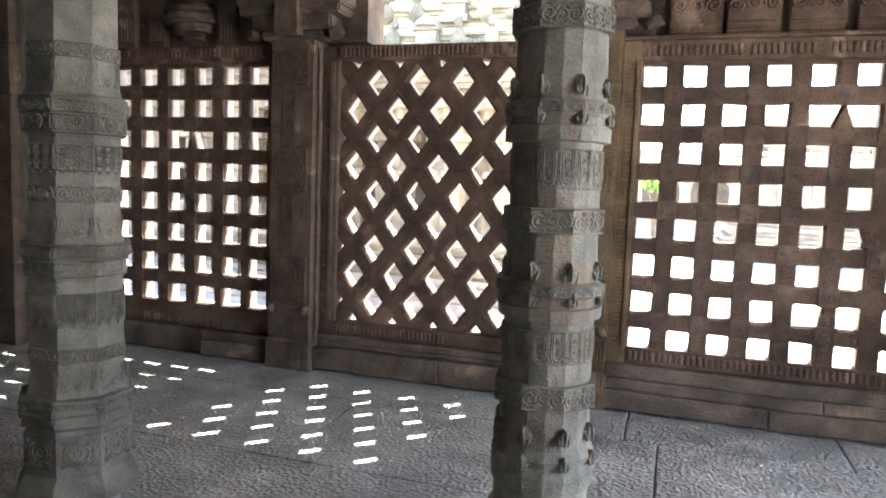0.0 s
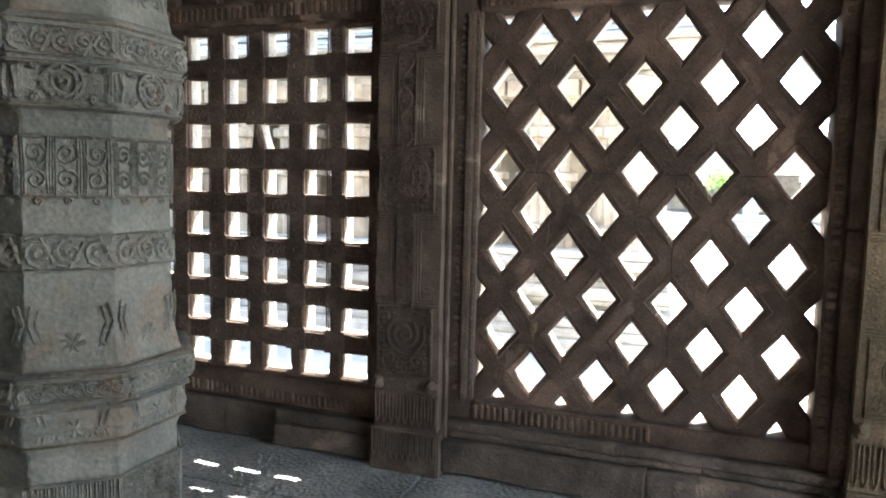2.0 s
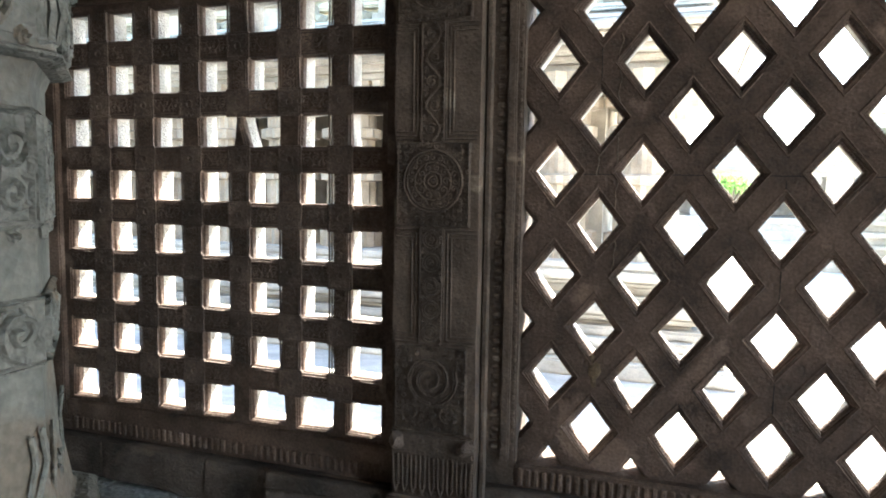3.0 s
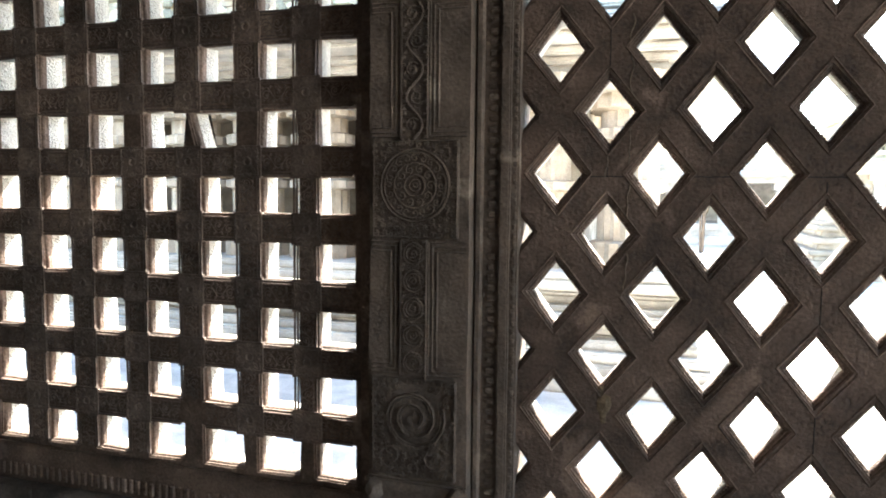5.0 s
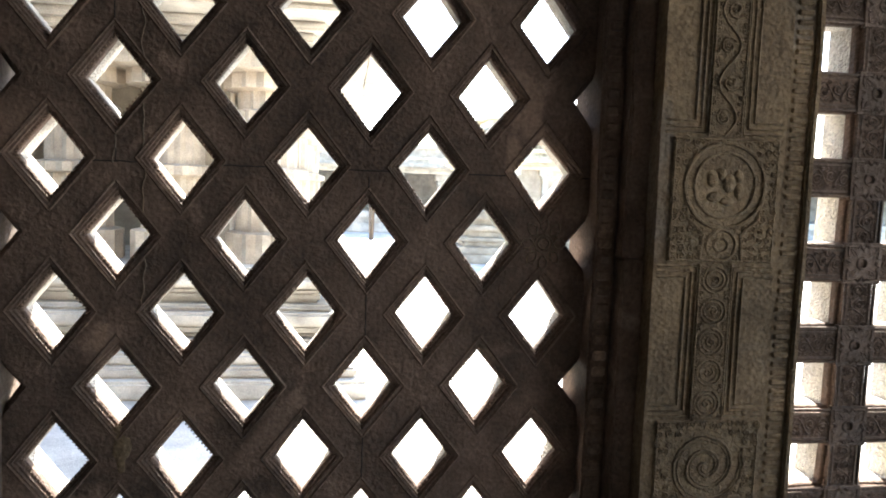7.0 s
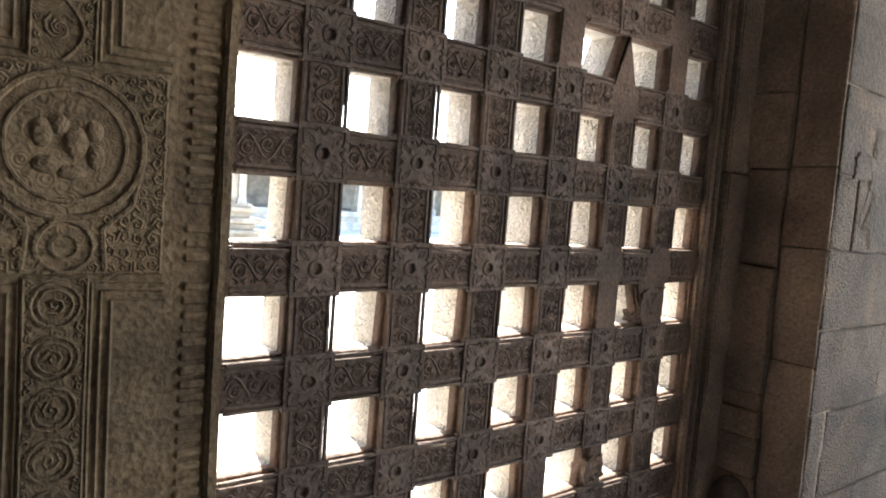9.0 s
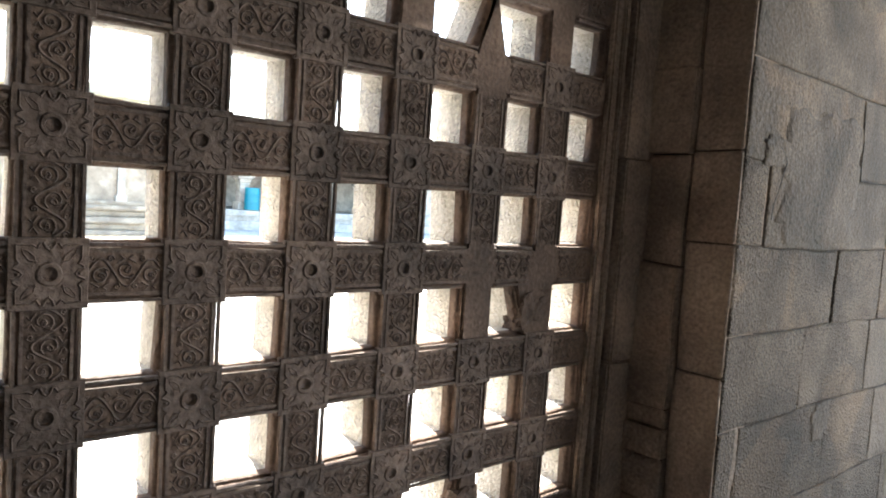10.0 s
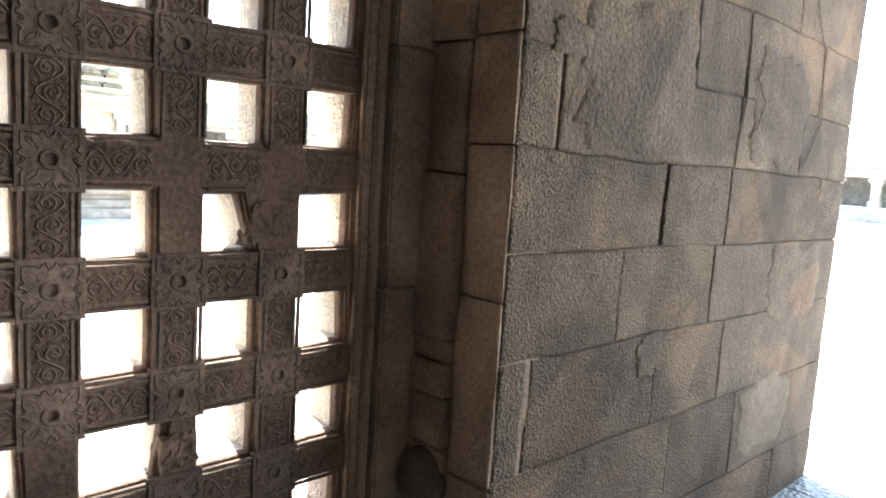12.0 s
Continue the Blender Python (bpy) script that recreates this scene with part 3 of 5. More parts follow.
    for e in (-1, 1):
        tube(bm, [(x + e * w * 0.485, y, z - h * 0.485), (x + e * w * 0.485, y, z), (x + e * w * 0.485, y, z + h * 0.485)], 0.003, 4)
        tube(bm, [(x - w * 0.485, y, z + e * h * 0.485), (x, y, z + e * h * 0.485), (x + w * 0.485, y, z + e * h * 0.485)], 0.003, 4)
    for v in bm.verts:
        v.co.y = y + (v.co.y - y) * (0.75 if material == BUFF_CARVED else 1.9)
    wear(bm, 0.002, 25)
    tagged(part("medallion_relief", bm, material, ground), kind="stuff")


def stem(parent, x, z0, z1, w, y, material, style):
    """An upright band with a climbing vine or a row of rings."""
    bm = bmesh.new()
    box(bm, x - w / 2, x + w / 2, y - 0.004, y + 0.02, z0, z1)
    ground = part("stem_ground", bm, material, parent)
    bm = bmesh.new()
    y -= 0.005
    n = max(3, round((z1 - z0) / (w * 0.95)))
    pitch = (z1 - z0) / n
    for e in (-1, 1):
        tube(bm, [(x + e * w * 0.48, y, z0), (x + e * w * 0.48, y, (z0 + z1) / 2), (x + e * w * 0.48, y, z1)], 0.003, 4)
    if style != "rings":
        tube(bm, [(x + w * 0.30 * math.sin(math.pi * k / 6), y, z0 + pitch * k / 6) for k in range(6 * n + 1)], 0.0042, 5)
    for k in range(n):
        z = z0 + (k + 0.5) * pitch
        s = -1 if k % 2 else 1
        if style == "rings":
            for q, thick in ((0.38, 0.0036), (0.27, 0.003)):
                tube(bm, circle(x, y, z, w * q, 16), thick, 5, True)
            tube(bm, spiral(x, y, z, w * 0.17, 1.4, k, s, 9), 0.003, 4)
        else:
            tube(bm, spiral(x - s * w * 0.08, y, z, w * 0.26, 1.6, 0.6 * s, s, 14), 0.0034, 4)
            tube(bm, spiral(x - s * w * 0.06, y, z, w * 0.15, 1.2, 2.0, s, 8), 0.003, 4)
        for e in (-1, 1):
            for q in (-0.42, -0.14, 0.14, 0.42):
                tube(bm, spiral(x + e * w * 0.38, y, z + pitch * q, w * 0.075, 1.2, k + q * 5, e, 6), 0.0026, 4)
    for v in bm.verts:
        v.co.y = y + (v.co.y - y) * (0.8 if material == BUFF_CARVED else 1.9)
    wear(bm, 0.002, 22)
    tagged(part("stem_relief", bm, material, ground), kind="stuff")


def pilaster(label, x0, x1, front, back, plain, carved, levels, flip=1):
    """A carved pilaster; levels: (low, high, kind) of its three square medallions."""
    ob = thing("pilaster", label, "pilaster", ((x0 + x1) / 2, front + 0.05, 0))
    ob.location = (0, 0, 0)
    bm = bmesh.new()
    box(bm, x0, x1, front, back, 0.0, 2.43)
    bmesh.ops.subdivide_edges(bm, edges=[e for e in bm.edges if (e.verts[0].co - e.verts[1].co).length > 1], cuts=14)
    wear(bm, 0.004, 5)
    part("shaft", bm, plain, ob)
    w = x1 - x0
    mid = x0 + w * (0.46 if flip > 0 else 0.5)
    for low, high, kind in levels:
        medallion(ob, (x0 + x1) / 2 - 0.01 * flip, (low + high) / 2, w * 0.86, high - low, front, carved, kind)
    spans = sorted(levels)
    for (a, b, _), (c, d, _) in zip(spans, spans[1:]):
        stem(ob, mid, b + 0.005, c - 0.005, w * 0.27, front, carved, "rings" if b < 1.0 else "scrolls")
        for side in (-1, 1):
            inner, outer = (mid + side * w * 0.15, x1 - w * 0.03 if side > 0 else x0 + w * 0.03)
            bm = bmesh.new()
            for inset in (0.0, 0.014, 0.030):
                xa, za, zb = inner + side * inset, b + 0.012 + inset, c - 0.012 - inset
                tube(bm, [(outer, front, za), (xa, front, za), (xa, front, (za + zb) / 2), (xa, front, zb), (outer, front, zb)], 0.0045, 4)
            wear(bm, 0.0015, 12)
            tagged(part("panel_moulding", bm, plain, ob), kind="stuff")
    low = spans[0][0]
    # base: flared foot with hanging leaf carving
    bm = bmesh.new()
    box(bm, x0 - 0.015, x1 + 0.015, front - 0.03, back, -0.03, low * 0.42)
    soften(bm, 0.008, 2)
    wear(bm, 0.004, 8)
    part("foot", bm, plain, ob)
    bm = bmesh.new()
    box(bm, x0 - 0.004, x1 + 0.004, front - 0.018, back, low * 0.80, low - 0.01)
    soften(bm, 0.008, 2)
    wear(bm, 0.004, 8)
    part("collar", bm, plain, ob)
    bm = bmesh.new()
    for k in range(9):
        x = x0 + w * (k + 0.5) / 9
        tube(bm, [(x - 0.012, front - 0.004, low * 0.78), (x - 0.010, front - 0.004, low * 0.52), (x, front - 0.006, low * 0.46), (x + 0.010, front - 0.004, low * 0.52), (x + 0.012, front - 0.004, low * 0.78)], 0.005, 5)
    for k in range(11):
        x = x0 + w * (k + 0.5) / 11
        tube(bm, [(x - 0.010, front - 0.032, low * 0.38), (x - 0.009, front - 0.033, low * 0.18), (x, front - 0.033, low * 0.10), (x + 0.009, front - 0.033, low * 0.18), (x + 0.010, front - 0.032, low * 0.38)], 0.0045, 5)
    wear(bm, 0.003, 30)
    tagged(part("hanging_leaves", bm, carved, ob), kind="stuff")
    for s in (-1, 1):
        bm = bmesh.new()
        xx = x0 + 0.03 if s < 0 else x1 - 0.03
        bmesh.ops.create_icosphere(bm, subdivisions=2, radius=0.035, matrix=Matrix.Translation((xx, front - 0.015, low * 0.9)))
        wear(bm, 0.014, 30)
        part("corner_leaf", bm, carved, ob)
    return ob


LEVELS = [(0.495, 0.842, "spiral"), (1.315, 1.64, "ring"), (2.10, 2.36, "ring")]
pilaster("dark carved stone pilaster with scroll medallions", -2.325, -1.975, 4.52, 4.84, PILASTER, PILASTER_CARVED, LEVELS)
pilaster("buff carved stone pilaster with ring medallions", -0.150, 0.200, 4.53, 4.84, BUFF, BUFF_CARVED, [(0.555, 0.88, "spiral"), (1.315, 1.645, "figure"), (2.12, 2.37, "figure")], -1)
bm = bmesh.new()
tube(bm, [(-1.958 + 0.003 * noise.noise((k, 0, 2)), 4.585, 0.05 + k * 0.097) for k in range(25)], 0.014, 6)
part("plaster_seam", bm, PILASTER)
bpy.data.objects["plaster_seam"].parent = screen_b


# ---- pillars ----
def pillar(label, x, y, sides, turn, profile, bands, knobs=(), wobble=0.004, reliefs=(), square=()):
    ob = thing("pillar", label, "pillar", (x, y, -0.026))
    bm = bmesh.new()
    loft(bm, profile, sides, turn, wobble=wobble)
    bmesh.ops.bevel(bm, geom=[e for e in bm.edges if abs((e.verts[0].co - e.verts[1].co).normalized().z) > 0.8], offset=0.003, segments=1, affect="EDGES")
    wear(bm, 0.003, 9)
    part("shaft", bm, PILLAR, ob)
    for z0, z1, r in bands:
        bm = bmesh.new()
        loft(bm, [(z0, r - 0.01), (z0 + 0.004, r), (z1 - 0.004, r), (z1, r - 0.01)], sides, turn, wobble=0.002)
        part("carved_band", bm, PILLAR_CARVED, ob)
    for z0, z1, r in square:
        bm = bmesh.new()
        loft(bm, [(z0, r - 0.006), (z0 + 0.004, r), (z1 - 0.004, r), (z1, r - 0.006)], 8, radians(-60), wobble=0.002)
        part("carved_band", bm, PILLAR_CARVED, ob)
        bm = bmesh.new()
        side = r * 0.765
        for k in range(3):
            x = side * (k - 1) * 0.31
            tube(bm, spiral(x, 0, 0, (z1 - z0) * 0.36, 1.8, k * 2.0, 1 if k % 2 else -1, 16), 0.0042, 5)
            for e in (-1, 1):
                tube(bm, spiral(x + side * 0.15, 0, e * (z1 - z0) * 0.30, 0.010, 1.2, k, e, 8), 0.0035, 4)
        for e in (-1, 1):
            tube(bm, [(-side / 2, 0, e * (z1 - z0) * 0.46), (0, 0, e * (z1 - z0) * 0.46), (side / 2, 0, e * (z1 - z0) * 0.46)], 0.004, 4)
        mesh = mesh_of("carved_relief", bm, PILLAR_CARVED)
        for k in range(8):
            a = radians(-37.5 + 45 * k)
            o = join_to("carved_relief", mesh, ob)
            o.matrix_basis = Matrix.Translation((r * 0.924 * math.cos(a), r * 0.924 * math.sin(a), (z0 + z1) / 2)) @ Matrix.Rotation(a + math.pi / 2, 4, "Z")
    for z, r, w, h, style in reliefs:
        bm = bmesh.new()
        if style == "scroll":
            n = max(3, round(w / h * 1.4))
            for k in range(n):
                x = w * ((k + 0.5) / n - 0.5)
                up = 1 if k % 2 else -1
                tube(bm, spiral(x, 0, 0, h * 0.42, 1.7, math.pi / 2 * up, up, 16), 0.0042, 5)
                tube(bm, [(x - w / n * 0.45, 0, -up * h * 0.4), (x, 0, -up * h * 0.47), (x + w / n * 0.45, 0, up * h * 0.3)], 0.004, 4)
            for e in (-1, 1):
                tube(bm, [(-w / 2, 0, e * h * 0.52), (w / 2, 0, e * h * 0.52)], 0.004, 4)
        elif style == "rosette":
            for q in (0.44, 0.30, 0.12):
                tube(bm, circle(0, 0, 0, h * q, 18), 0.0045, 5, True)
            for k in range(8):
                a = k * math.tau / 8
                tube(bm, [(h * 0.32 * math.cos(a), 0, h * 0.32 * math.sin(a)), (h * 0.42 * math.cos(a), 0, h * 0.42 * math.sin(a))], 0.006, 5)
            for sx in (-1, 1):
                for sz in (-1, 1):
                    tube(bm, spiral(sx * w * 0.38, 0, sz * h * 0.38, h * 0.10, 1.4, 0, sx * sz, 10), 0.0038, 4)
        elif style == "fringe":
            n = 11
            for k in range(n):
                x = w * ((k + 0.5) / n - 0.5)
                d = h * (0.52, 0.40, 0.30, 0.40)[k % 4]
                tube(bm, [(x, 0, h * 0.45), (x, 0, h * 0.1), (x, 0, -d * 0.55)], 0.0024, 4)
                tube(bm, spiral(x, 0, -d * 1.0 - 0.008, 0.007, 1.0, k, 1, 6), 0.0026, 4)
                tube(bm, [(x - w / n * 0.32, 0, h * 0.5), (x - w / n * 0.30, 0, -d * 0.7), (x, 0, -d), (x + w / n * 0.30, 0, -d * 0.7), (x + w / n * 0.32, 0, h * 0.5)], 0.0036, 4)
            tube(bm, [(-w / 2, 0, h * 0.52), (w / 2, 0, h * 0.52)], 0.0045, 4)
        elif style == "panel":
            for c in (-1, 0, 1):
                x = w * 0.34 * c
                for e in (-1, 1):
                    tube(bm, spiral(x, 0, e * h * 0.22, h * 0.20, 1.7, c * 2 + e, e * (1 if c else -1), 16), 0.0038, 4)
                    tube(bm, [(x + e * w * 0.125, 0, -h * 0.5), (x + e * w * 0.125, 0, 0), (x + e * w * 0.125, 0, h * 0.5)], 0.0038, 4)
                    tube(bm, [(x + e * w * 0.155, 0, -h * 0.5), (x + e * w * 0.155, 0, 0), (x + e * w * 0.155, 0, h * 0.5)], 0.003, 4)
                tube(bm, spiral(x, 0, -h * 0.58, h * 0.08, 1.2, c, 1, 8), 0.0036, 4)
            for e in (-1, 1):
                tube(bm, [(-w / 2, 0, e * h * 0.50), (0, 0, e * h * 0.50), (w / 2, 0, e * h * 0.50)], 0.004, 4)
        elif style == "arch":
            for q in (0.44, 0.30):
                tube(bm, [(-w * q, 0, h * 0.5), (-w * q, 0, -h * 0.2), (-w * q * 0.7, 0, -h * (0.1 + q * 0.72)), (0, 0, -h * (0.16 + q * 0.75)), (w * q * 0.7, 0, -h * (0.1 + q * 0.72)), (w * q, 0, -h * 0.2), (w * q, 0, h * 0.5)], 0.0036, 4)
            tube(bm, spiral(0, 0, h * 0.22, w * 0.16, 1.6, 0, 1, 10), 0.0034, 4)
            tube(bm, spiral(0, 0, -h * 0.10, w * 0.13, 1.6, 2, -1, 10), 0.0034, 4)
            tube(bm, [(-w / 2, 0, h * 0.53), (w / 2, 0, h * 0.53)], 0.0045, 4)
        else:
            for e in (-1, 1):
                for q in (0.46, 0.38):
                    tube(bm, [(e * w * q, 0, -h * 0.6), (e * w * (q - 0.05), 0, -h * 0.1), (e * w * (q + 0.02), 0, h * 0.5), (e * w * (q - 0.02), 0, h * (0.4 + q * 1.5))], 0.0034, 5)
                tube(bm, spiral(e * w * 0.34, 0, -h * 0.42, h * 0.20, 1.6, 0.5, e, 12), 0.0040, 4)
                tube(bm, spiral(e * w * 0.17, 0, -h * 0.48, h * 0.14, 1.4, 0.5, -e, 10), 0.0036, 4)
            for k in range(7):
                a = k * math.tau / 7
                tube(bm, [(0, 0, -h * 0.15), (h * 0.22 * math.cos(a), 0, -h * 0.15 + h * 0.22 * math.sin(a)), (h * 0.36 * math.cos(a + 0.15), 0, -h * 0.15 + h * 0.36 * math.sin(a + 0.15))], 0.0045, 4)
        for v in bm.verts:
            v.co.y *= 0.7 if style == "leaf" else 1.5 if sides == 8 else 0.8
        wear(bm, 0.0034, 55)
        mesh = mesh_of("carved_relief", bm, PILLAR_CARVED)
        for k in range(sides):
            a = turn + (k + 0.5) * math.tau / sides
            o = join_to("carved_relief", mesh, ob)
            o.matrix_basis = Matrix.Translation((r * math.cos(a), r * math.sin(a), z)) @ Matrix.Rotation(a + math.pi / 2, 4, "Z")
    for z, r, size, n in knobs:
        bm = bmesh.new()
        bmesh.ops.create_icosphere(bm, subdivisions=2, radius=1, matrix=Matrix.Diagonal((size * 0.5, size * 0.62, size * 1.05, 1)))
        for e in (-1, 1):
            tube(bm, [(0.4 * size * math.cos(q), e * size * (0.35 + 0.35 * math.sin(q * 1.3)), size * (q - 1.3) * 0.75) for q in (0.2, 0.7, 1.2, 1.7, 2.2, 2.7)], size * 0.14, 5)
        tube(bm, [(size * 0.52, 0, -size * 0.8), (size * 0.60, 0, 0), (size * 0.50, 0, size * 0.7), (size * 0.30, 0, size * 1.1)], size * 0.13, 5)
        wear(bm, size * 0.28, 55)
        mesh = mesh_of("leaf_knob", bm, PILLAR_CARVED)
        for k in range(n):
            a = turn + (k + 0.5) * math.tau / n
            o = join_to("leaf_knob", mesh, ob)
            o.matrix_basis = Matrix.Translation((r * math.cos(a), r * math.sin(a), z)) @ Matrix.Rotation(a + random.uniform(-0.3, 0.3), 4, "Z")
    return ob


def corner_brackets(ob, rows, n=8, turn=math.pi / 8):
    """Small carved brackets on the corners of the ring mouldings."""
    for z, r, h in rows:
        bm = bmesh.new()
        box(bm, -0.020, 0.016, -0.017, 0.017, -h / 2, h / 2)
        soften(bm, 0.005)
        for e in (-1, 1):
            tube(bm, [(0.017, e * 0.008, -h * 0.4), (0.021, e * 0.010, 0), (0.017, e * 0.006, h * 0.4)], 0.004, 4)
        wear(bm, 0.004, 40)
        mesh = mesh_of("corner_bracket", bm, PILLAR_CARVED)
        for k in range(n):
            a = turn + k * math.tau / n
            o = join_to("corner_bracket", mesh, ob)
            o.matrix_basis = Matrix.Translation((r * math.cos(a), r * math.sin(a), z)) @ Matrix.Rotation(a, 4, "Z")


def grown(profile, k=0.965 / math.cos(math.pi / 8)):
    return [(z, a * k) for z, a in profile]


P_ONE = grown([(0, 0.262), (0.05, 0.258), (0.10, 0.235), (0.125, 0.215), (0.13, 0.222), (0.33, 0.215), (0.345, 0.228), (0.40, 0.236), (0.425, 0.220), (0.455, 0.236), (0.468, 0.232), (0.475, 0.208), (0.54, 0.198),
               (0.60, 0.196), (0.98, 0.190), (0.995, 0.196), (1.01, 0.205), (1.035, 0.212), (1.055, 0.204), (1.075, 0.204), (1.09, 0.220), (1.135, 0.222), (1.142, 0.206), (1.15, 0.200), (1.21, 0.188), (1.30, 0.185),
               (1.60, 0.182), (1.615, 0.188), (1.625, 0.206), (1.69, 0.200), (1.705, 0.212), (1.76, 0.214), (1.775, 0.210), (1.785, 0.195), (1.84, 0.184), (2.0, 0.180), (2.25, 0.178), (2.26, 0.20), (2.36, 0.205), (2.37, 0.18), (2.75, 0.18), (2.76, 0.24), (2.95, 0.30), (3.2, 0.30)])
octagonal = pillar("grey octagonal stone pillar with carved ring mouldings", -1.985, 2.387, 8, math.pi / 8, P_ONE,
       [(z0, z1, r * 0.965 / math.cos(math.pi / 8)) for z0, z1, r in ((0.15, 0.31, 0.2215), (0.43, 0.456, 0.2385), (0.62, 0.69, 0.1975), (0.79, 0.93, 0.196), (1.092, 1.132, 0.2245), (1.32, 1.395, 0.1875), (1.455, 1.575, 0.1865), (1.705, 1.76, 0.2165), (1.63, 1.685, 0.207), (1.93, 2.0, 0.1845), (0.337, 0.349, 0.236), (0.392, 0.404, 0.244), (0.462, 0.472, 0.242), (1.000, 1.009, 0.211), (1.066, 1.076, 0.219), (1.136, 1.145, 0.228), (1.616, 1.626, 0.213), (1.690, 1.700, 0.216), (1.764, 1.774, 0.220))],
       reliefs=[(z, a * 0.965, w, h, style) for z, a, w, h, style in ((0.23, 0.2215, 0.16, 0.14, 'rosette'), (0.444, 0.2385, 0.18, 0.02, 'scroll'), (0.655, 0.1975, 0.15, 0.055, 'scroll'), (0.86, 0.196, 0.15, 0.13, 'fringe'), (1.112, 0.2245, 0.17, 0.03, 'scroll'), (1.045, 0.209, 0.13, 0.05, 'leaf'), (1.36, 0.1875, 0.145, 0.06, 'scroll'), (1.515, 0.1865, 0.145, 0.105, 'panel'), (1.20, 0.191, 0.145, 0.06, 'leaf'), (1.732, 0.2165, 0.165, 0.045, 'scroll'), (1.662, 0.2095, 0.12, 0.070, 'rosette'), (1.85, 0.184, 0.145, 0.07, 'leaf'), (1.965, 0.1845, 0.14, 0.055, 'scroll'), (0.53, 0.201, 0.15, 0.06, 'leaf'))])
corner_brackets(octagonal, [(1.735, 0.204, 0.05), (1.66, 0.198, 0.06), (1.11, 0.212, 0.05), (0.40, 0.226, 0.06)])
P_TWO = [(0, 0.24), (0.10, 0.24), (0.12, 0.20), (0.30, 0.195), (0.32, 0.175), (0.405, 0.168), (0.41, 0.182), (0.47, 0.186), (0.50, 0.176), (0.53, 0.186), (0.56, 0.168), (0.62, 0.163), (0.70, 0.162), (1.0, 0.160), (1.012, 0.163), (1.016, 0.184), (1.055, 0.186), (1.06, 0.172), (1.09, 0.174), (1.10, 0.186), (1.135, 0.184), (1.145, 0.164),
         (1.30, 0.158), (1.60, 0.157), (1.618, 0.160), (1.622, 0.183), (1.67, 0.184), (1.675, 0.172), (1.70, 0.174), (1.712, 0.184), (1.75, 0.182), (1.76, 0.162), (1.98, 0.156), (2.5, 0.156), (2.51, 0.2), (2.75, 0.22), (2.95, 0.30), (3.2, 0.30)]
pillar("grey fluted stone pillar with carved bands and leaf knobs", 0.164, 2.392, 16, math.pi / 16, P_TWO,
       [(0.86, 0.985, 0.1635), (1.46, 1.595, 0.161), (1.10, 1.133, 0.189), (1.715, 1.748, 0.187), (0.12, 0.28, 0.2)],
       [(1.80, 0.162, 0.031, 8), (1.70, 0.180, 0.024, 8), (1.18, 0.164, 0.031, 8), (1.09, 0.180, 0.024, 8), (0.61, 0.168, 0.031, 8), (0.52, 0.180, 0.024, 8)], wobble=0.0015,
       reliefs=[(z, r * 0.981, w, h, style) for z, r, w, h, style in ((0.92, 0.1635, 0.055, 0.11, 'arch'), (1.527, 0.161, 0.055, 0.12, 'arch'), (1.117, 0.189, 0.065, 0.028, 'scroll'), (1.731, 0.187, 0.065, 0.028, 'scroll'))],
       square=[(0.705, 0.790, 0.187), (1.312, 1.397, 0.184), (1.985, 2.065, 0.182)])


# ---- walls, floor, ceiling ----
def plain(name, x0, x1, y0, y1, z0, z1, material, label, category, rough=0.0):
    bm = bmesh.new()
    box(bm, x0, x1, y0, y1, z0, z1)
    return tagged(part(name, bm, material), label, category, kind="structure")


floor = plain("floor", -9.0, 5.6, -7.0, 4.95, -0.30, -0.034, JOINT, "grey pecked granite slab floor with sun patches", "floor")
ceiling = plain("ceiling", -9.0, 5.0, -7.0, 6.38, 3.20, 3.5, SHADE, "flat stone slab ceiling", "ceiling")
# unseen walls added to close the hall
plain("wall_south", -9.0, 5.6, -7.3, -7.0, -0.3, 3.5, SHADE, "plain unseen wall closing the hall", "wall")
# added out of view to narrow the east opening, so light stays directional
plain("wall_east_2", 5.0, 5.6, -7.3, 0.0, -0.3, 3.5, SHADE, "plain unseen wall closing the hall", "wall")
plain("wall_west", -9.3, -9.0, -7.3, 5.2, -0.3, 3.5, SHADE, "plain unseen wall closing the hall", "wall")

# wall over the screens, with an opening over the diamond screen
plain("wall_north_1", -4.45, -2.6, 4.685, 4.95, 2.425, 3.2, PILASTER, "dark carved stone frieze over the screen", "wall")
plain("wall_north_2", -0.50, 2.142, 4.675, 4.95, 2.37, 3.2, DARK_BLOCK, "dark carved stone frieze over the screen", "wall")
plain("wall_north_3", -2.6, -1.62, 4.66, 4.95, 2.43, 3.2, DARK_BLOCK, "dark stone pier over the pilaster", "wall")
plain("lintel", -1.62, -0.50, 4.62, 4.95, 2.92, 3.2, DARK_BLOCK, "dark stone beam", "beam")


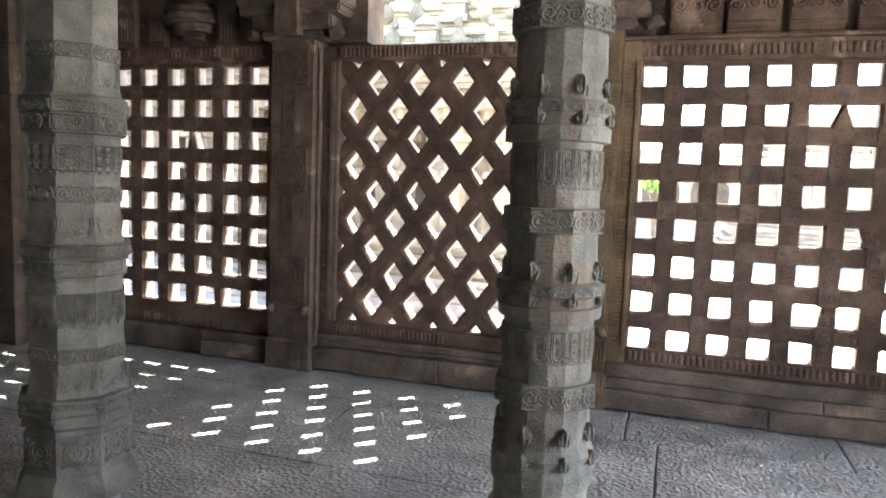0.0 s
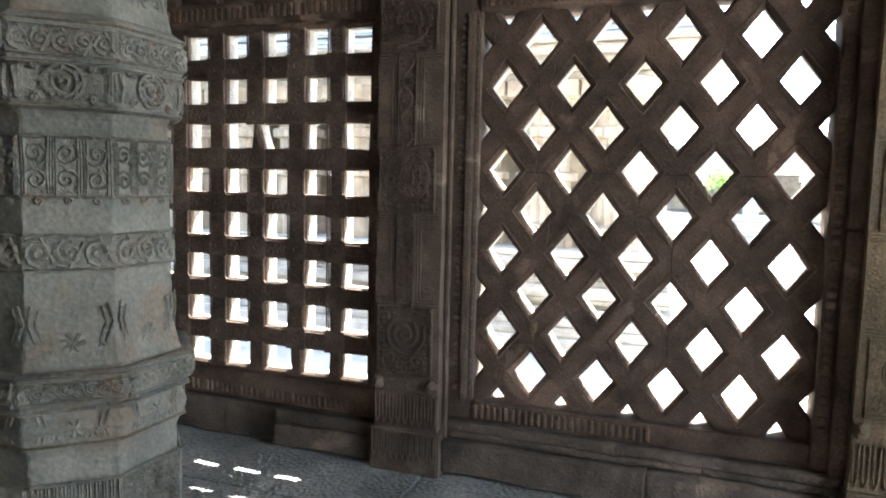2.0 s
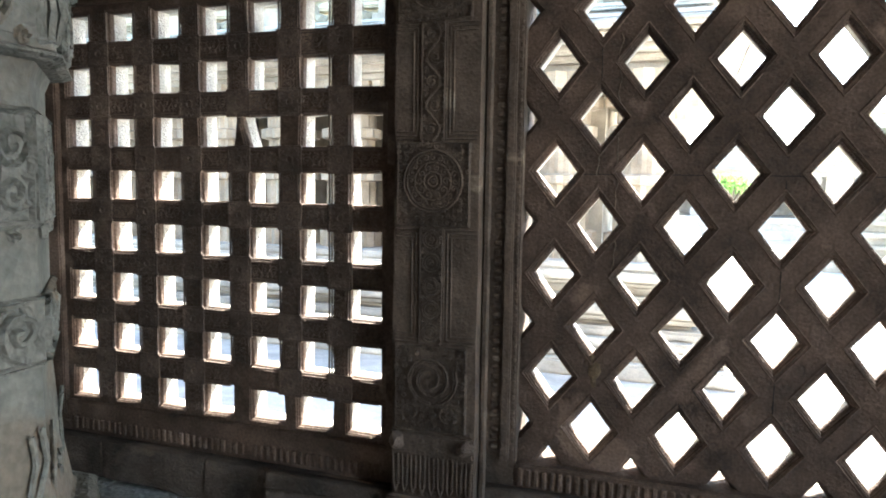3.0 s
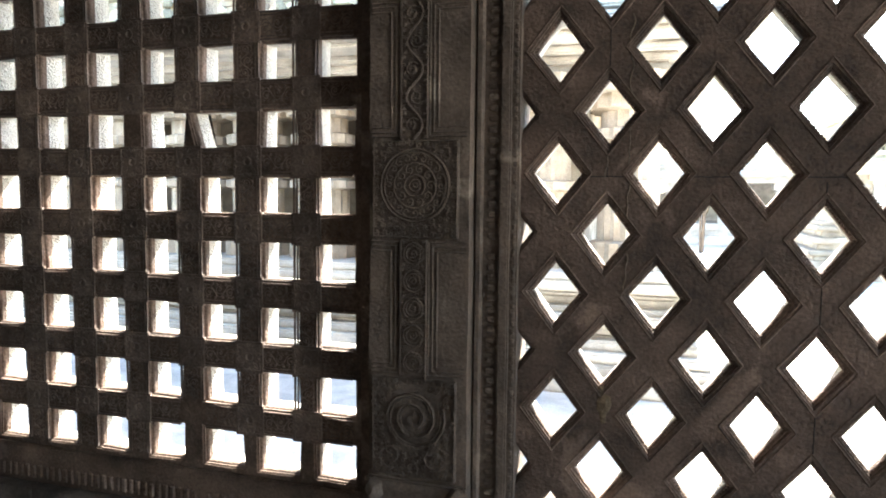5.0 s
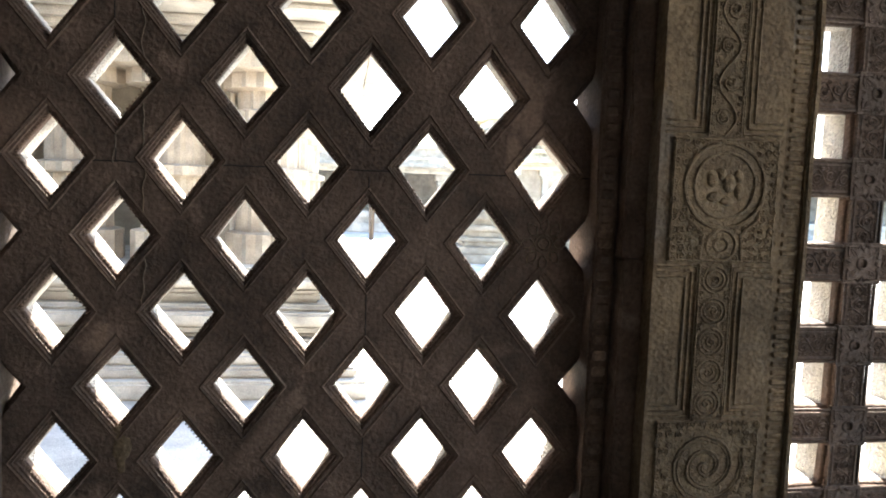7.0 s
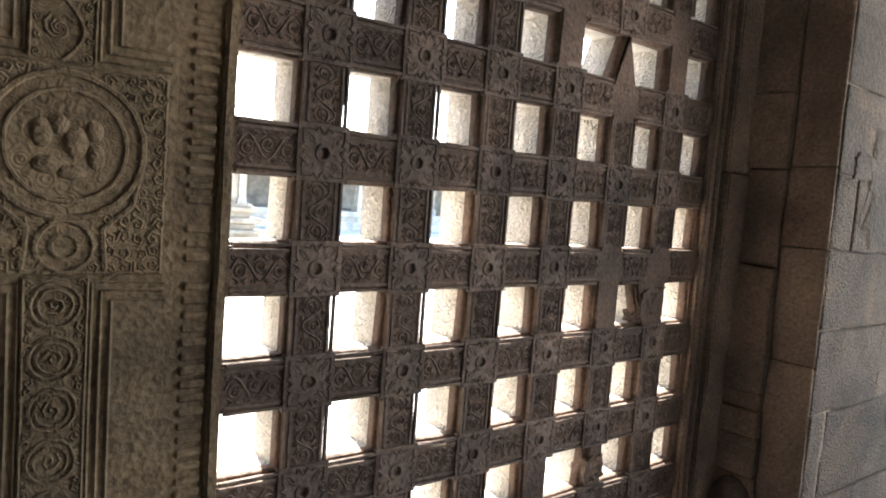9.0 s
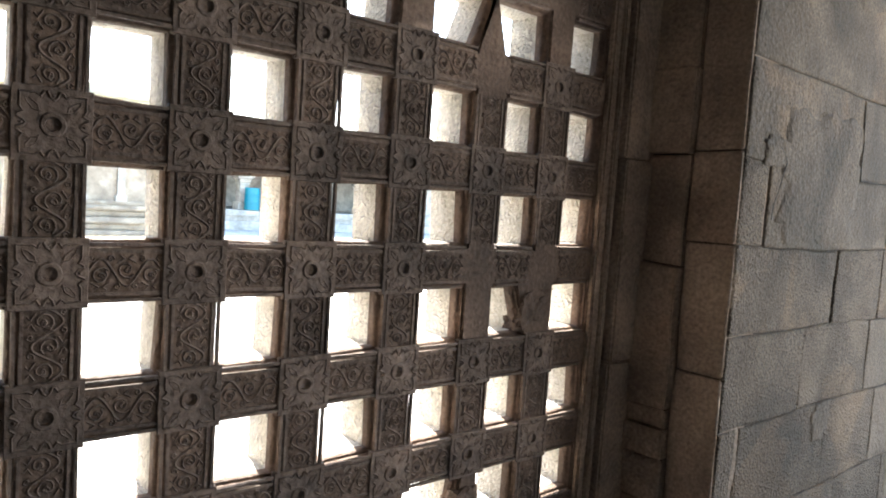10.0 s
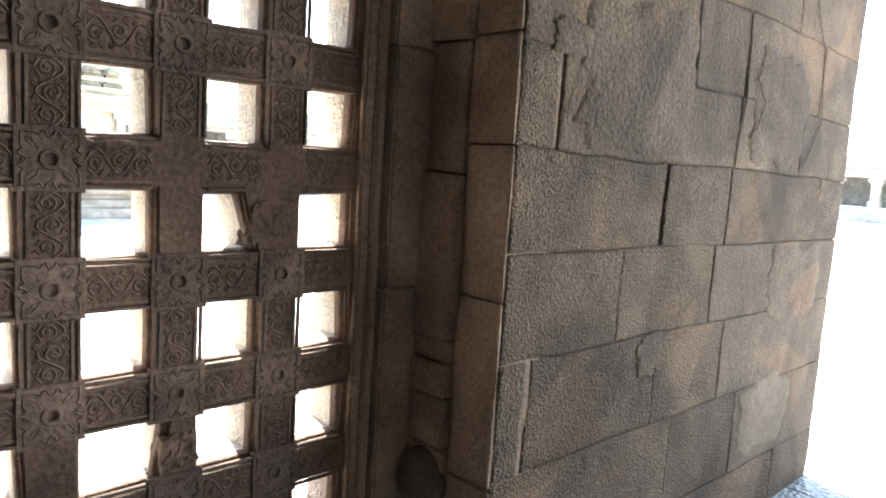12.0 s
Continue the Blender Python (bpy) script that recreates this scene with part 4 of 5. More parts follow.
def capital(x, front, w):
    ob = thing("capital", "dark carved stone bracket capital on the pilaster", "capital", (0, 0, 0))
    for z0, z1, k, out in ((2.432, 2.50, 0.62, 0.0), (2.50, 2.60, 0.80, 0.03), (2.60, 2.66, 1.0, 0.06), (2.66, 2.92, 1.05, 0.07)):
        bm = bmesh.new()
        box(bm, x - w * k / 2, x + w * k / 2, front - out, 4.72, z0, z1)
        soften(bm, 0.014, 2)
        wear(bm, 0.006, 8)
        part("tier", bm, DARK_BLOCK, ob)
    bm = bmesh.new()
    box(bm, x - 0.10, x + 0.10, front - 0.085, front, 2.45, 2.9)
    soften(bm, 0.008)
    part("carved_front", bm, PILASTER_CARVED, ob)
    for s in (-1, 1):
        bm = bmesh.new()
        bmesh.ops.create_uvsphere(bm, u_segments=14, v_segments=8, radius=0.5, matrix=Matrix.Translation((x + s * w * 0.42, front + 0.04, 2.475)) @ Matrix.Diagonal((0.13, 0.10, 0.085, 1)))
        wear(bm, 0.020, 16)
        part("roll", bm, DARK_BLOCK, ob)
    return ob


capital(-2.15, 4.50, 0.82)
capital(0.03, 4.50, 0.80)


def urn(x, z, r, h):
    ob = thing("carved_urn", "dark stone urn carved in the frieze", "carving", (x, 4.70, z))
    bm = bmesh.new()
    rows = ((0, 0.35), (0.06, 0.5), (0.12, 0.42), (0.22, 0.75), (0.40, 1.0), (0.58, 0.92), (0.70, 0.6), (0.76, 0.55), (0.82, 0.8), (0.90, 0.85), (1.0, 0.8))
    loft(bm, [(a * h, b * r * (1 + 0.03 * math.sin(40 * a))) for a, b in ((k / 40, rows[max(i for i in range(11) if rows[i][0] <= k / 40)][1]) for k in range(41))], 26)
    bm.verts.index_update()
    for v in bm.verts:
        if v.index % 2:
            v.co.x *= 0.965
            v.co.y *= 0.965
    wear(bm, 0.014, 7)
    part("body", bm, DARK_BLOCK, ob)
    return ob


urn(-3.13, 2.44, 0.235, 0.40)
for x in (-3.75, -3.46, -2.80):
    bm = bmesh.new()
    box(bm, x - 0.085, x + 0.085, 4.63, 4.72, 2.43, 2.9)
    for k in range(4):
        box(bm, x - 0.055 + k * 0.03, x - 0.04 + k * 0.03, 4.618, 4.64, 2.48, 2.66)
    soften(bm, 0.004)
    tagged(part("frieze_block", bm, PILASTER), "dark grooved stone block in the frieze", "frieze block", group="frieze blocks")
for x in (0.62, 0.95, 1.30, 1.66, 1.98):
    bm = bmesh.new()
    box(bm, x - 0.155, x + 0.155, 4.625, 4.72, 2.395, 2.85)
    soften(bm, 0.01, 2)
    for z in (2.43, 2.47, 2.70, 2.74):
        tube(bm, [(x - 0.15, 4.622, z), (x, 4.620, z), (x + 0.15, 4.622, z)], 0.010, 5)
    for k in range(3):
        tube(bm, spiral(x + 0.10 * (k - 1), 4.622, 2.585, 0.045, 1.8, k * 1.7, 1 if k % 2 else -1, 18), 0.009, 5)
        tube(bm, spiral(x + 0.10 * (k - 1) + 0.05, 4.622, 2.645, 0.020, 1.2, k, -1, 9), 0.007, 4)
    wear(bm, 0.006, 14)
    tagged(part("frieze_block", bm, SCREEN), "brown stone frieze block carved with scrolls", "frieze block", group="frieze blocks")
bm = bmesh.new()
box(bm, 0.20, 2.142, 4.56, 4.72, 2.372, 2.395)
soften(bm, 0.005)
part("fillet", bm, SCREEN, screen_c)


# ---- hewn blocks ----
def course_wall(parent, x_from, x_to, front, depth, courses, slope, material, name="block", lump=0.006, start=0, smooth=None, worn=(), gaps=(), wave=0.012):
    """Courses: (low, high, joints). Blocks are children of the wall; slope tips the bed joints along x."""
    count = start
    for low, high, joints in courses:
        xs = [x_from, *joints, x_to]
        for a, b in zip(xs, xs[1:]):
            g = 0.0015 + 0.0015 * (count % 3)
            key = (low, a)
            if key in gaps:
                a += 0.014
            bm = rough_slab(b - a - g, depth, high - low - g, max(3, int((b - a) / 0.06)), max(3, int((high - low) / 0.06)), lump, 0.003, count)
            for v in bm.verts:
                v.co = Vector((a + g / 2 + v.co.x, front + v.co.y + 0.5 * lump * noise.noise((count * 3.3, 0, 0)), low + g / 2 + v.co.z + slope * (a + v.co.x - x_from)))
                sway = noise.noise_vector((v.co.x * 2.1, 0, v.co.z * 2.1)) * wave + noise.noise_vector((v.co.x * 8, 3, v.co.z * 8)) * wave * 0.35
                edge_fade = min(1.0, max(0.0, (v.co.x - x_from) / 0.1)) * min(1.0, max(0.0, (x_to - v.co.x) / 0.1))
                v.co.x += sway.x * edge_fade
                v.co.z += sway.z
            part(name, bm, smooth if smooth and key in worn else material, parent)
            count += 1
    return count


wall_east = plain("wall_east", 2.155, 4.375, 4.292, 4.95, -0.3, 3.2, MORTAR, "buff stone block wall with patches of worn plaster", "wall")
course_wall(wall_east, 2.144, 4.39, 4.285, 0.10, [
    (-0.02, 0.24, [2.62, 3.16, 3.95]), (0.24, 0.567, [3.025, 3.51]), (0.567, 0.867, [2.24, 2.885, 3.337]), (0.867, 1.142, [2.643, 3.207]), (1.142, 1.402, [2.840, 3.268, 4.10]),
    (1.402, 1.645, [2.287, 3.288, 3.85]), (1.645, 1.93, [2.945, 3.297, 3.98]), (1.93, 2.25, [3.70]), (2.25, 2.60, [2.80, 3.50]), (2.60, 2.95, [2.5, 3.2, 3.9]), (2.95, 3.20, [2.9, 3.6])], -0.009, BLOCK, lump=0.004, smooth=PLASTER,
    worn={(1.402, 2.287), (1.402, 3.288), (1.402, 3.85), (1.645, 2.144), (1.645, 2.945), (1.645, 3.297), (1.645, 3.98), (1.93, 2.144), (1.93, 3.70), (0.867, 3.207), (0.567, 3.337), (0.24, 3.51)}, gaps={(1.402, 2.287), (0.567, 2.24), (1.142, 2.840)}, wave=0.012)


def plaster_patch(cx, cz, w, h, seed, material=PLASTER):
    """A thin smear of old plaster over the joints, with a ragged outline."""
    bm = bmesh.new()
    rows = []
    for ring in (1.0, 0.985, 0.9, 0.72, 0.5, 0.25):
        row = []
        for k in range(64):
            a = k * math.tau / 64
            c, q = math.cos(a), math.sin(a)
            r = (abs(c) ** 4 + abs(q) ** 4) ** -0.25 * (1 + 0.30 * noise.noise((c * 2, q * 2, seed)) + 0.16 * noise.noise((c * 5, q * 7, seed)) + 0.06 * noise.noise((c * 20, q * 20, seed)))
            x, z = cx + w / 2 * r * ring * c, cz + h / 2 * r * ring * q
            y = (4.286 if ring == 1.0 else 4.2825 if ring > 0.98 else 4.2795) - 0.002 * noise.noise((x * 5, z * 5, seed)) - 0.0015 * noise.noise((x * 17, z * 17, seed))
            row.append(bm.verts.new((x, y, z)))
        rows.append(row)
    for a, b in zip(rows, rows[1:]):
        for k in range(64):
            bm.faces.new((a[k], a[(k + 1) % 64], b[(k + 1) % 64], b[k])).smooth = True
    bm.faces.new(rows[-1]).smooth = True
    part("plaster_patch", bm, material, wall_east, "smear of worn plaster")


for spot in ((2.66, 1.62, 0.60, 0.42, 1), (3.62, 1.62, 0.50, 0.40, 2), (3.80, 0.42, 0.48, 0.30, 3, PALE), (3.15, 2.45, 0.9, 0.5, 4), (2.33, 1.675, 0.16, 0.09, 5), (2.84, 0.80, 0.14, 0.14, 6), (3.95, 0.95, 0.55, 0.30, 8)):
    plaster_patch(*spot)


def crack(points, radius):
    bm = bmesh.new()
    way = []
    for (xa, za), (xb, zb) in zip(points, points[1:]):
        for k in range(6):
            x, z = xa + (xb - xa) * k / 6, za + (zb - za) * k / 6
            way.append((x + 0.009 * noise.noise((x * 14, z * 14, 1)), 4.2785 - 0.001 * noise.noise((x * 5, z * 5, 7)), z + 0.009 * noise.noise((x * 14, z * 14, 5))))
    tube(bm, way, radius, 5)
    for v in bm.verts:
        v.co.y = max(v.co.y, 4.2770)
    part("crack", bm, JOINT, wall_east, "open crack")


crack([(3.283, 1.907), (3.314, 1.641), (3.256, 1.379)], 0.0026)
crack([(3.352, 1.738), (3.462, 1.638), (3.408, 1.538), (3.329, 1.504)], 0.0017)
crack([(3.825, 2.067), (3.944, 1.902), (4.02, 1.608), (3.835, 1.379)], 0.002)
crack([(2.335, 1.695), (2.388, 1.65), (2.326, 1.521), (2.323, 1.467)], 0.0017)
crack([(2.931, 1.891), (2.958, 1.636), (3.316, 1.633)], 0.002)
wall_far_west = plain("wall_north_4", -9.0, -4.47, 4.19, 4.95, -0.3, 3.2, JOINT, "dark grey stone block wall beside the screen", "wall")
course_wall(wall_far_west, -9.0, -4.44, 4.150, 0.10, [
    (-0.02, 0.30, [-8.2, -7.3, -6.5, -5.6, -4.95]), (0.30, 0.66, [-7.8, -6.9, -6.1, -5.3, -4.75]), (0.66, 0.98, [-8.3, -7.2, -6.4, -5.7, -5.0]), (0.98, 1.34, [-7.7, -6.8, -6.0, -5.2, -4.8]),
    (1.34, 1.60, [-8.0, -7.0, -6.2, -5.5, -4.9]), (1.60, 2.0, [-7.5, -6.6, -5.8, -5.1]), (2.0, 2.4, [-8.1, -7.2, -6.3, -5.4, -4.85]), (2.4, 2.8, [-7.6, -6.7, -5.9, -5.0]), (2.8, 3.2, [-8, -7, -6, -5.3])], 0.0, PILASTER, start=100)

# return face beside screen C: half pilaster with mouldings
pier = thing("half_pilaster", "brown stone half pilaster beside the block wall", "pilaster", (0, 0, 0))
for y0, y1, z0, z1, out in ((4.288, 4.432, 0.0, 0.545, 0.0), (4.288, 4.432, 0.548, 1.02, 0.003), (4.288, 4.432, 1.023, 1.40, 0.0), (4.288, 4.432, 1.403, 1.66, 0.004), (4.288, 4.432, 1.663, 2.4, 0.002), (4.437, 4.587, 0.896, 1.325, 0.030), (4.437, 4.587, 0.0, 0.40, 0.030), (4.437, 4.587, 0.402, 0.60, 0.022),
                            (4.437, 4.587, 0.603, 0.742, 0.026), (4.437, 4.587, 0.745, 0.835, 0.034), (4.437, 4.587, 0.838, 0.893, 0.02), (4.437, 4.587, 1.328, 1.65, 0.012), (4.437, 4.587, 1.653, 1.90, 0.028), (4.437, 4.587, 1.903, 2.4, 0.016), (4.288, 4.587, 2.403, 3.2, 0.04)):
    bm = bmesh.new()
    box(bm, 2.136 - out, 2.30, y0, y1, z0 + 0.002, z1)
    bmesh.ops.subdivide_edges(bm, edges=[e for e in bm.edges if (e.verts[0].co - e.verts[1].co).length > 0.3], cuts=4)
    wear(bm, 0.006, 7)
    bmesh.ops.bevel(bm, geom=[e for e in bm.edges if len(e.link_faces) == 2 and e.calc_face_angle(0) > 1.0], offset=0.0035, segments=2, affect="EDGES")
    part("hewn_piece", bm, WARM, pier)
bm = bmesh.new()
bmesh.ops.create_uvsphere(bm, u_segments=16, v_segments=10, radius=0.5, matrix=Matrix.Translation((2.11, 4.50, 0.51)) @ Matrix.Diagonal((0.13, 0.15, 0.17, 1)))
wear(bm, 0.006, 12)
part("pot_base", bm, DARK_BLOCK, pier)

# plinth under the screens
plinth = plain("plinth", -4.45, 2.142, 4.66, 4.95, -0.3, 0.28, DARK_BLOCK, "dark stone plinth of hewn blocks under the screens", "plinth")
n = course_wall(plinth, -4.45, -2.33, 4.575, 0.12, [(0.0, 0.195, [-3.9, -3.3, -2.93])], 0, DARK_BLOCK, lump=0.016, start=200)
n = course_wall(plinth, -2.94, -2.33, 4.535, 0.05, [(0.0, 0.125, []), (0.13, 0.20, [])], 0, DARK_BLOCK, lump=0.016, start=n)
n = course_wall(plinth, -1.96, -0.16, 4.545, 0.14, [(0.0, 0.165, [-0.95])], 0, DARK_BLOCK, lump=0.016, start=n)
n = course_wall(plinth, -1.96, -0.16, 4.60, 0.08, [(0.167, 0.205, [-0.72]), (0.207, 0.255, [-1.1])], 0, DARK_BLOCK, lump=0.016, start=n)
n = course_wall(plinth, 0.20, 2.142, 4.515, 0.2, [(0.0, 0.13, [1.2])], 0, DARK_BLOCK, lump=0.016, start=n)
n = course_wall(plinth, 0.20, 2.142, 4.535, 0.12, [(0.132, 0.21, [1.5]), (0.212, 0.30, [])], 0, DARK_BLOCK, lump=0.016, start=n)

# floor slabs
def floor_slabs(parent, x_from, x_to, y_from, y_to, material):
    y = y_from
    k = 500
    while y < y_to - 0.2:
        d = min(random.uniform(0.75, 1.05), y_to - y)
        x = x_from - random.uniform(0, 0.8)
        while x < x_to:
            w = random.uniform(1.1, 1.9)
            a, b = max(x, x_from), min(x + w, x_to)
            if b - a > 0.1:
                bm = rough_slab(b - a - 0.007, 0.12, d - 0.007, 12, 8, 0.007, 0.005, k)
                for v in bm.verts:
                    v.co = Vector((a + 0.0035 + v.co.x, y + 0.0035 + v.co.z, -0.02 - v.co.y))
                part("slab", bm, material, parent)
                k += 1
            x += w
        y += d


floor_slabs(floor, -6.5, 5.6, -1.5, 4.62, FLOOR)
floor_slabs(floor, -6.5, 5.6, -6.9, -1.5, FLOOR)

# ---- outside ----
plain("ground", -300, 300, -300, 300, -0.9, -0.36, PAVING, "pale sunlit stone courtyard paving", "ground")


def tiered(parent, name, x0, x1, y0, y1, rows, material=None):
    """Moulded courses, each a part: (low, high, how far out)."""
    for z0, z1, out in rows:
        bm = bmesh.new()
        box(bm, x0 - out, x1 + out, y0 - out, y1 + out, z0, z1)
        soften(bm, 0.025, 2)
        part(name, bm, material or TEMPLE, parent)


def shrine():
    ob = thing("shrine", "ochre stone temple hall with carved columns and stepped roof", "temple", (0, 0, 0))
    x0, x1, y0, y1 = -16.0, -1.35, 9.3, 18.0
    tiered(ob, "plinth_course", x0, x1, y0, y1, ((-0.36, -0.20, 0.62), (-0.20, -0.10, 0.52), (-0.10, 0.0, 0.46), (0.0, 0.10, 0.36), (0.10, 0.15, 0.22), (0.15, 0.22, 0.30), (0.22, 0.34, 0.38), (0.34, 0.40, 0.30), (0.40, 0.50, 0.18), (0.50, 0.55, 0.26), (0.55, 0.64, 0.34), (0.64, 0.72, 0.28)))
    bm = bmesh.new()
    box(bm, x0 + 0.4, x1 - 0.9, y0 + 1.6, y1, 0.7, 3.0)
    part("inner_wall", bm, OCHRE, ob)
    bm = bmesh.new()
    rows = []
    for z0, z1, w in ((0.70, 1.0, 0.30), (1.0, 1.5, 0.23), (1.5, 1.6, 0.29), (1.6, 2.0, 0.21), (2.0, 2.12, 0.28), (2.12, 2.3, 0.22), (2.3, 2.45, 0.32), (2.45, 2.64, 0.44)):
        rows += [(z0 + 0.01, w * 1.30), (z1 - 0.01, w * 1.30)]
    loft(bm, rows, 32)
    bm.verts.index_update()
    for v in bm.verts:
        if v.index % 2:
            v.co.x *= 0.90
            v.co.y *= 0.90
    column = mesh_of("column", bm, OCHRE)
    x = x1 - 0.35
    while x > x0:
        o = join_to("column", column, ob)
        o.location = (x, y0 + 0.35, 0)
        x -= 0.85
    for k in range(3):
        o = join_to("column", column, ob)
        o.location = (x1 - 0.35, y0 + 2.0 + k * 1.8, 0)
    tiered(ob, "eave_course", x0, x1, y0, y1, ((2.62, 2.72, 0.02), (2.72, 2.80, 0.10), (2.80, 2.88, 0.20), (2.88, 2.93, 0.62), (2.93, 2.99, 0.78), (2.99, 3.05, 0.70), (3.05, 3.12, 0.42), (3.12, 3.18, 0.24), (3.18, 3.24, 0.32)))
    for k in range(5):
        o, z = -0.15 - 0.20 * k, 3.24 + 0.40 * k
        tiered(ob, "roof_course", x0, x1, y0, y1, ((z, z + 0.05, o + 0.12), (z + 0.05, z + 0.10, o + 0.04), (z + 0.10, z + 0.18, o - 0.06), (z + 0.18, z + 0.23, o + 0.0), (z + 0.23, z + 0.29, o + 0.07), (z + 0.29, z + 0.34, o + 0.0), (z + 0.34, z + 0.40, o - 0.08)), LIME)
    # rows of small carved niches and figures on the roof steps
    for row in range(3):
        for k in range(20):
            bm = bmesh.new()
            if (k + row) % 3:
                bmesh.ops.create_icosphere(bm, subdivisions=2, radius=0.5, matrix=Matrix.Translation((0, 0, 0.15)) @ Matrix.Diagonal((0.20, 0.16, 0.32, 1)))
                bmesh.ops.create_icosphere(bm, subdivisions=2, radius=0.5, matrix=Matrix.Translation((random.uniform(-0.03, 0.03), 0, 0.36)) @ Matrix.Diagonal((0.12, 0.11, 0.14, 1)))
                bmesh.ops.create_icosphere(bm, subdivisions=1, radius=0.5, matrix=Matrix.Translation((random.choice((-0.13, 0.13)), 0, 0.08)) @ Matrix.Diagonal((0.18, 0.14, 0.14, 1)))
                wear(bm, 0.04, 11)
                material = MOSSY
            else:
                box(bm, -0.20, 0.20, -0.06, 0.12, 0, 0.10)
                box(bm, -0.15, 0.15, -0.02, 0.12, 0.10, 0.26)
                box(bm, -0.19, 0.19, -0.05, 0.12, 0.26, 0.31)
                loft(bm, [(0.31, 0.17), (0.36, 0.16), (0.42, 0.10), (0.47, 0.03)], 10)
                wear(bm, 0.012, 9)
                material = OCHRE
            o = part("carved_ornament", bm, material, ob)
            o.location = (x1 - 0.05 - 0.15 * row - k * 0.50 + random.uniform(-0.06, 0.06), y0 - 0.04 + 0.20 * row, 3.25 + 0.40 * row)
    return ob


def gallery(name, x, y, turn, length, step=1.9):
    ob = thing(name, "long low stone gallery with dark bays across the courtyard", "gallery", (x, y, -0.36))
    ob.rotation_euler = (0, 0, radians(turn))
    tiered(ob, "base_course", -length / 2, length / 2, 0, 6, ((0, 0.35, 0.3), (0.35, 0.55, 0.1), (0.55, 0.8, 0.2)))
    bm = bmesh.new()
    box(bm, -length / 2, length / 2, 3.5, 6, 0.8, 2.4)
    part("back_wall", bm, BAY, ob, "shaded back wall")
    tiered(ob, "roof_course", -length / 2, length / 2, 0, 6, ((2.3, 2.45, 0.05), (2.45, 2.52, 0.35), (2.52, 2.60, 0.62), (2.60, 2.68, 0.45), (2.68, 2.84, 0.15), (2.84, 2.92, 0.28), (2.92, 3.25, 0.08), (3.25, 3.33, 0.25), (3.33, 3.40, 0.15)))
    bm = bmesh.new()
    rows = []
    for z0, z1, w in ((0.78, 1.1, 0.28), (1.1, 1.9, 0.2), (1.9, 2.05, 0.24), (2.05, 2.32, 0.34)):
        rows += [(z0 + 0.01, w * 1.41), (z1 - 0.01, w * 1.41)]
    loft(bm, rows, 4, math.pi / 4)
    column = mesh_of("column", bm, TEMPLE)
    for k in range(int(length / step)):
        o = join_to("column", column, ob)
        o.location = (-length / 2 + (k + 0.5) * step, 0.5, 0)
    return ob


MOSSY = stone("mossy carved stone", (0.32, 0.27, 0.18), (0.20, 0.17, 0.115), 5, vary=0.15)
shrine()
gallery("stone_gallery", 10, 30, 0, 96)
gallery("stone_gallery", 42, 20, -90, 90)


# small carved shrine in the courtyard
def small_shrine(x, y, width, depth):
    ob = thing("small_shrine", "low pale stone shrine with moulded plinth and carved eave", "shrine", (x, y, -0.36))
    tiered(ob, "base_course", 0, width, 0, depth, ((0, 0.16, 0.45), (0.16, 0.30, 0.34), (0.30, 0.40, 0.22), (0.40, 0.48, 0.30), (0.48, 0.60, 0.14), (0.60, 0.70, 0.24), (0.70, 0.82, 0.08), (0.82, 0.90, 0.18), (0.90, 0.97, 0.10)), OCHRE)
    bm = bmesh.new()
    box(bm, 0.02, width - 0.02, 0.02, depth - 0.02, 0.97, 1.80)
    part("wall", bm, OCHRE, ob)
    bm = bmesh.new()
    box(bm, -0.09, 0.09, -0.07, 0.02, 0, 0.10)
    box(bm, -0.06, 0.06, -0.05, 0.02, 0.10, 0.66)
    box(bm, -0.08, 0.08, -0.06, 0.02, 0.66, 0.72)
    box(bm, -0.13, 0.13, -0.09, 0.02, 0.72, 0.83)
    pilaster = mesh_of("pilaster", bm, TEMPLE)
    count = int(width / 0.62)
    for k in range(count + 1):
        o = join_to("pilaster", pilaster, ob)
        o.location = (0.12 + k * (width - 0.24) / count, 0, 0.97)
    tiered(ob, "eave_course", 0, width, 0, depth, ((1.80, 1.88, 0.10), (1.88, 1.93, 0.24), (1.93, 1.99, 0.36), (1.99, 2.05, 0.28), (2.05, 2.12, 0.08), (2.12, 2.19, 0.15)), LIME)
    tiered(ob, "roof_course", 0, width, 0, depth, ((2.19, 2.30, -0.05), (2.30, 2.36, 0.05), (2.36, 2.50, -0.15), (2.50, 2.57, -0.05), (2.57, 2.75, -0.30), (2.75, 2.82, -0.20), (2.82, 2.98, -0.45)), LIME)
    for k in range(9):
        bm = bmesh.new()
        box(bm, -0.16, 0.16, -0.05, 0.10, 0, 0.08)
        box(bm, -0.11, 0.11, -0.02, 0.10, 0.08, 0.22)
        loft(bm, [(0.22, 0.16), (0.28, 0.15), (0.34, 0.09), (0.39, 0.02)], 8)
        wear(bm, 0.015, 9)
        o = part("carved_ornament", bm, MOSSY, ob)
        o.location = (0.25 + k * (width - 0.5) / 8, 0.0, 2.19)
    return ob


small_shrine(2.2, 20.0, 3.4, 2.6).scale = (1.3, 1.3, 1.3)


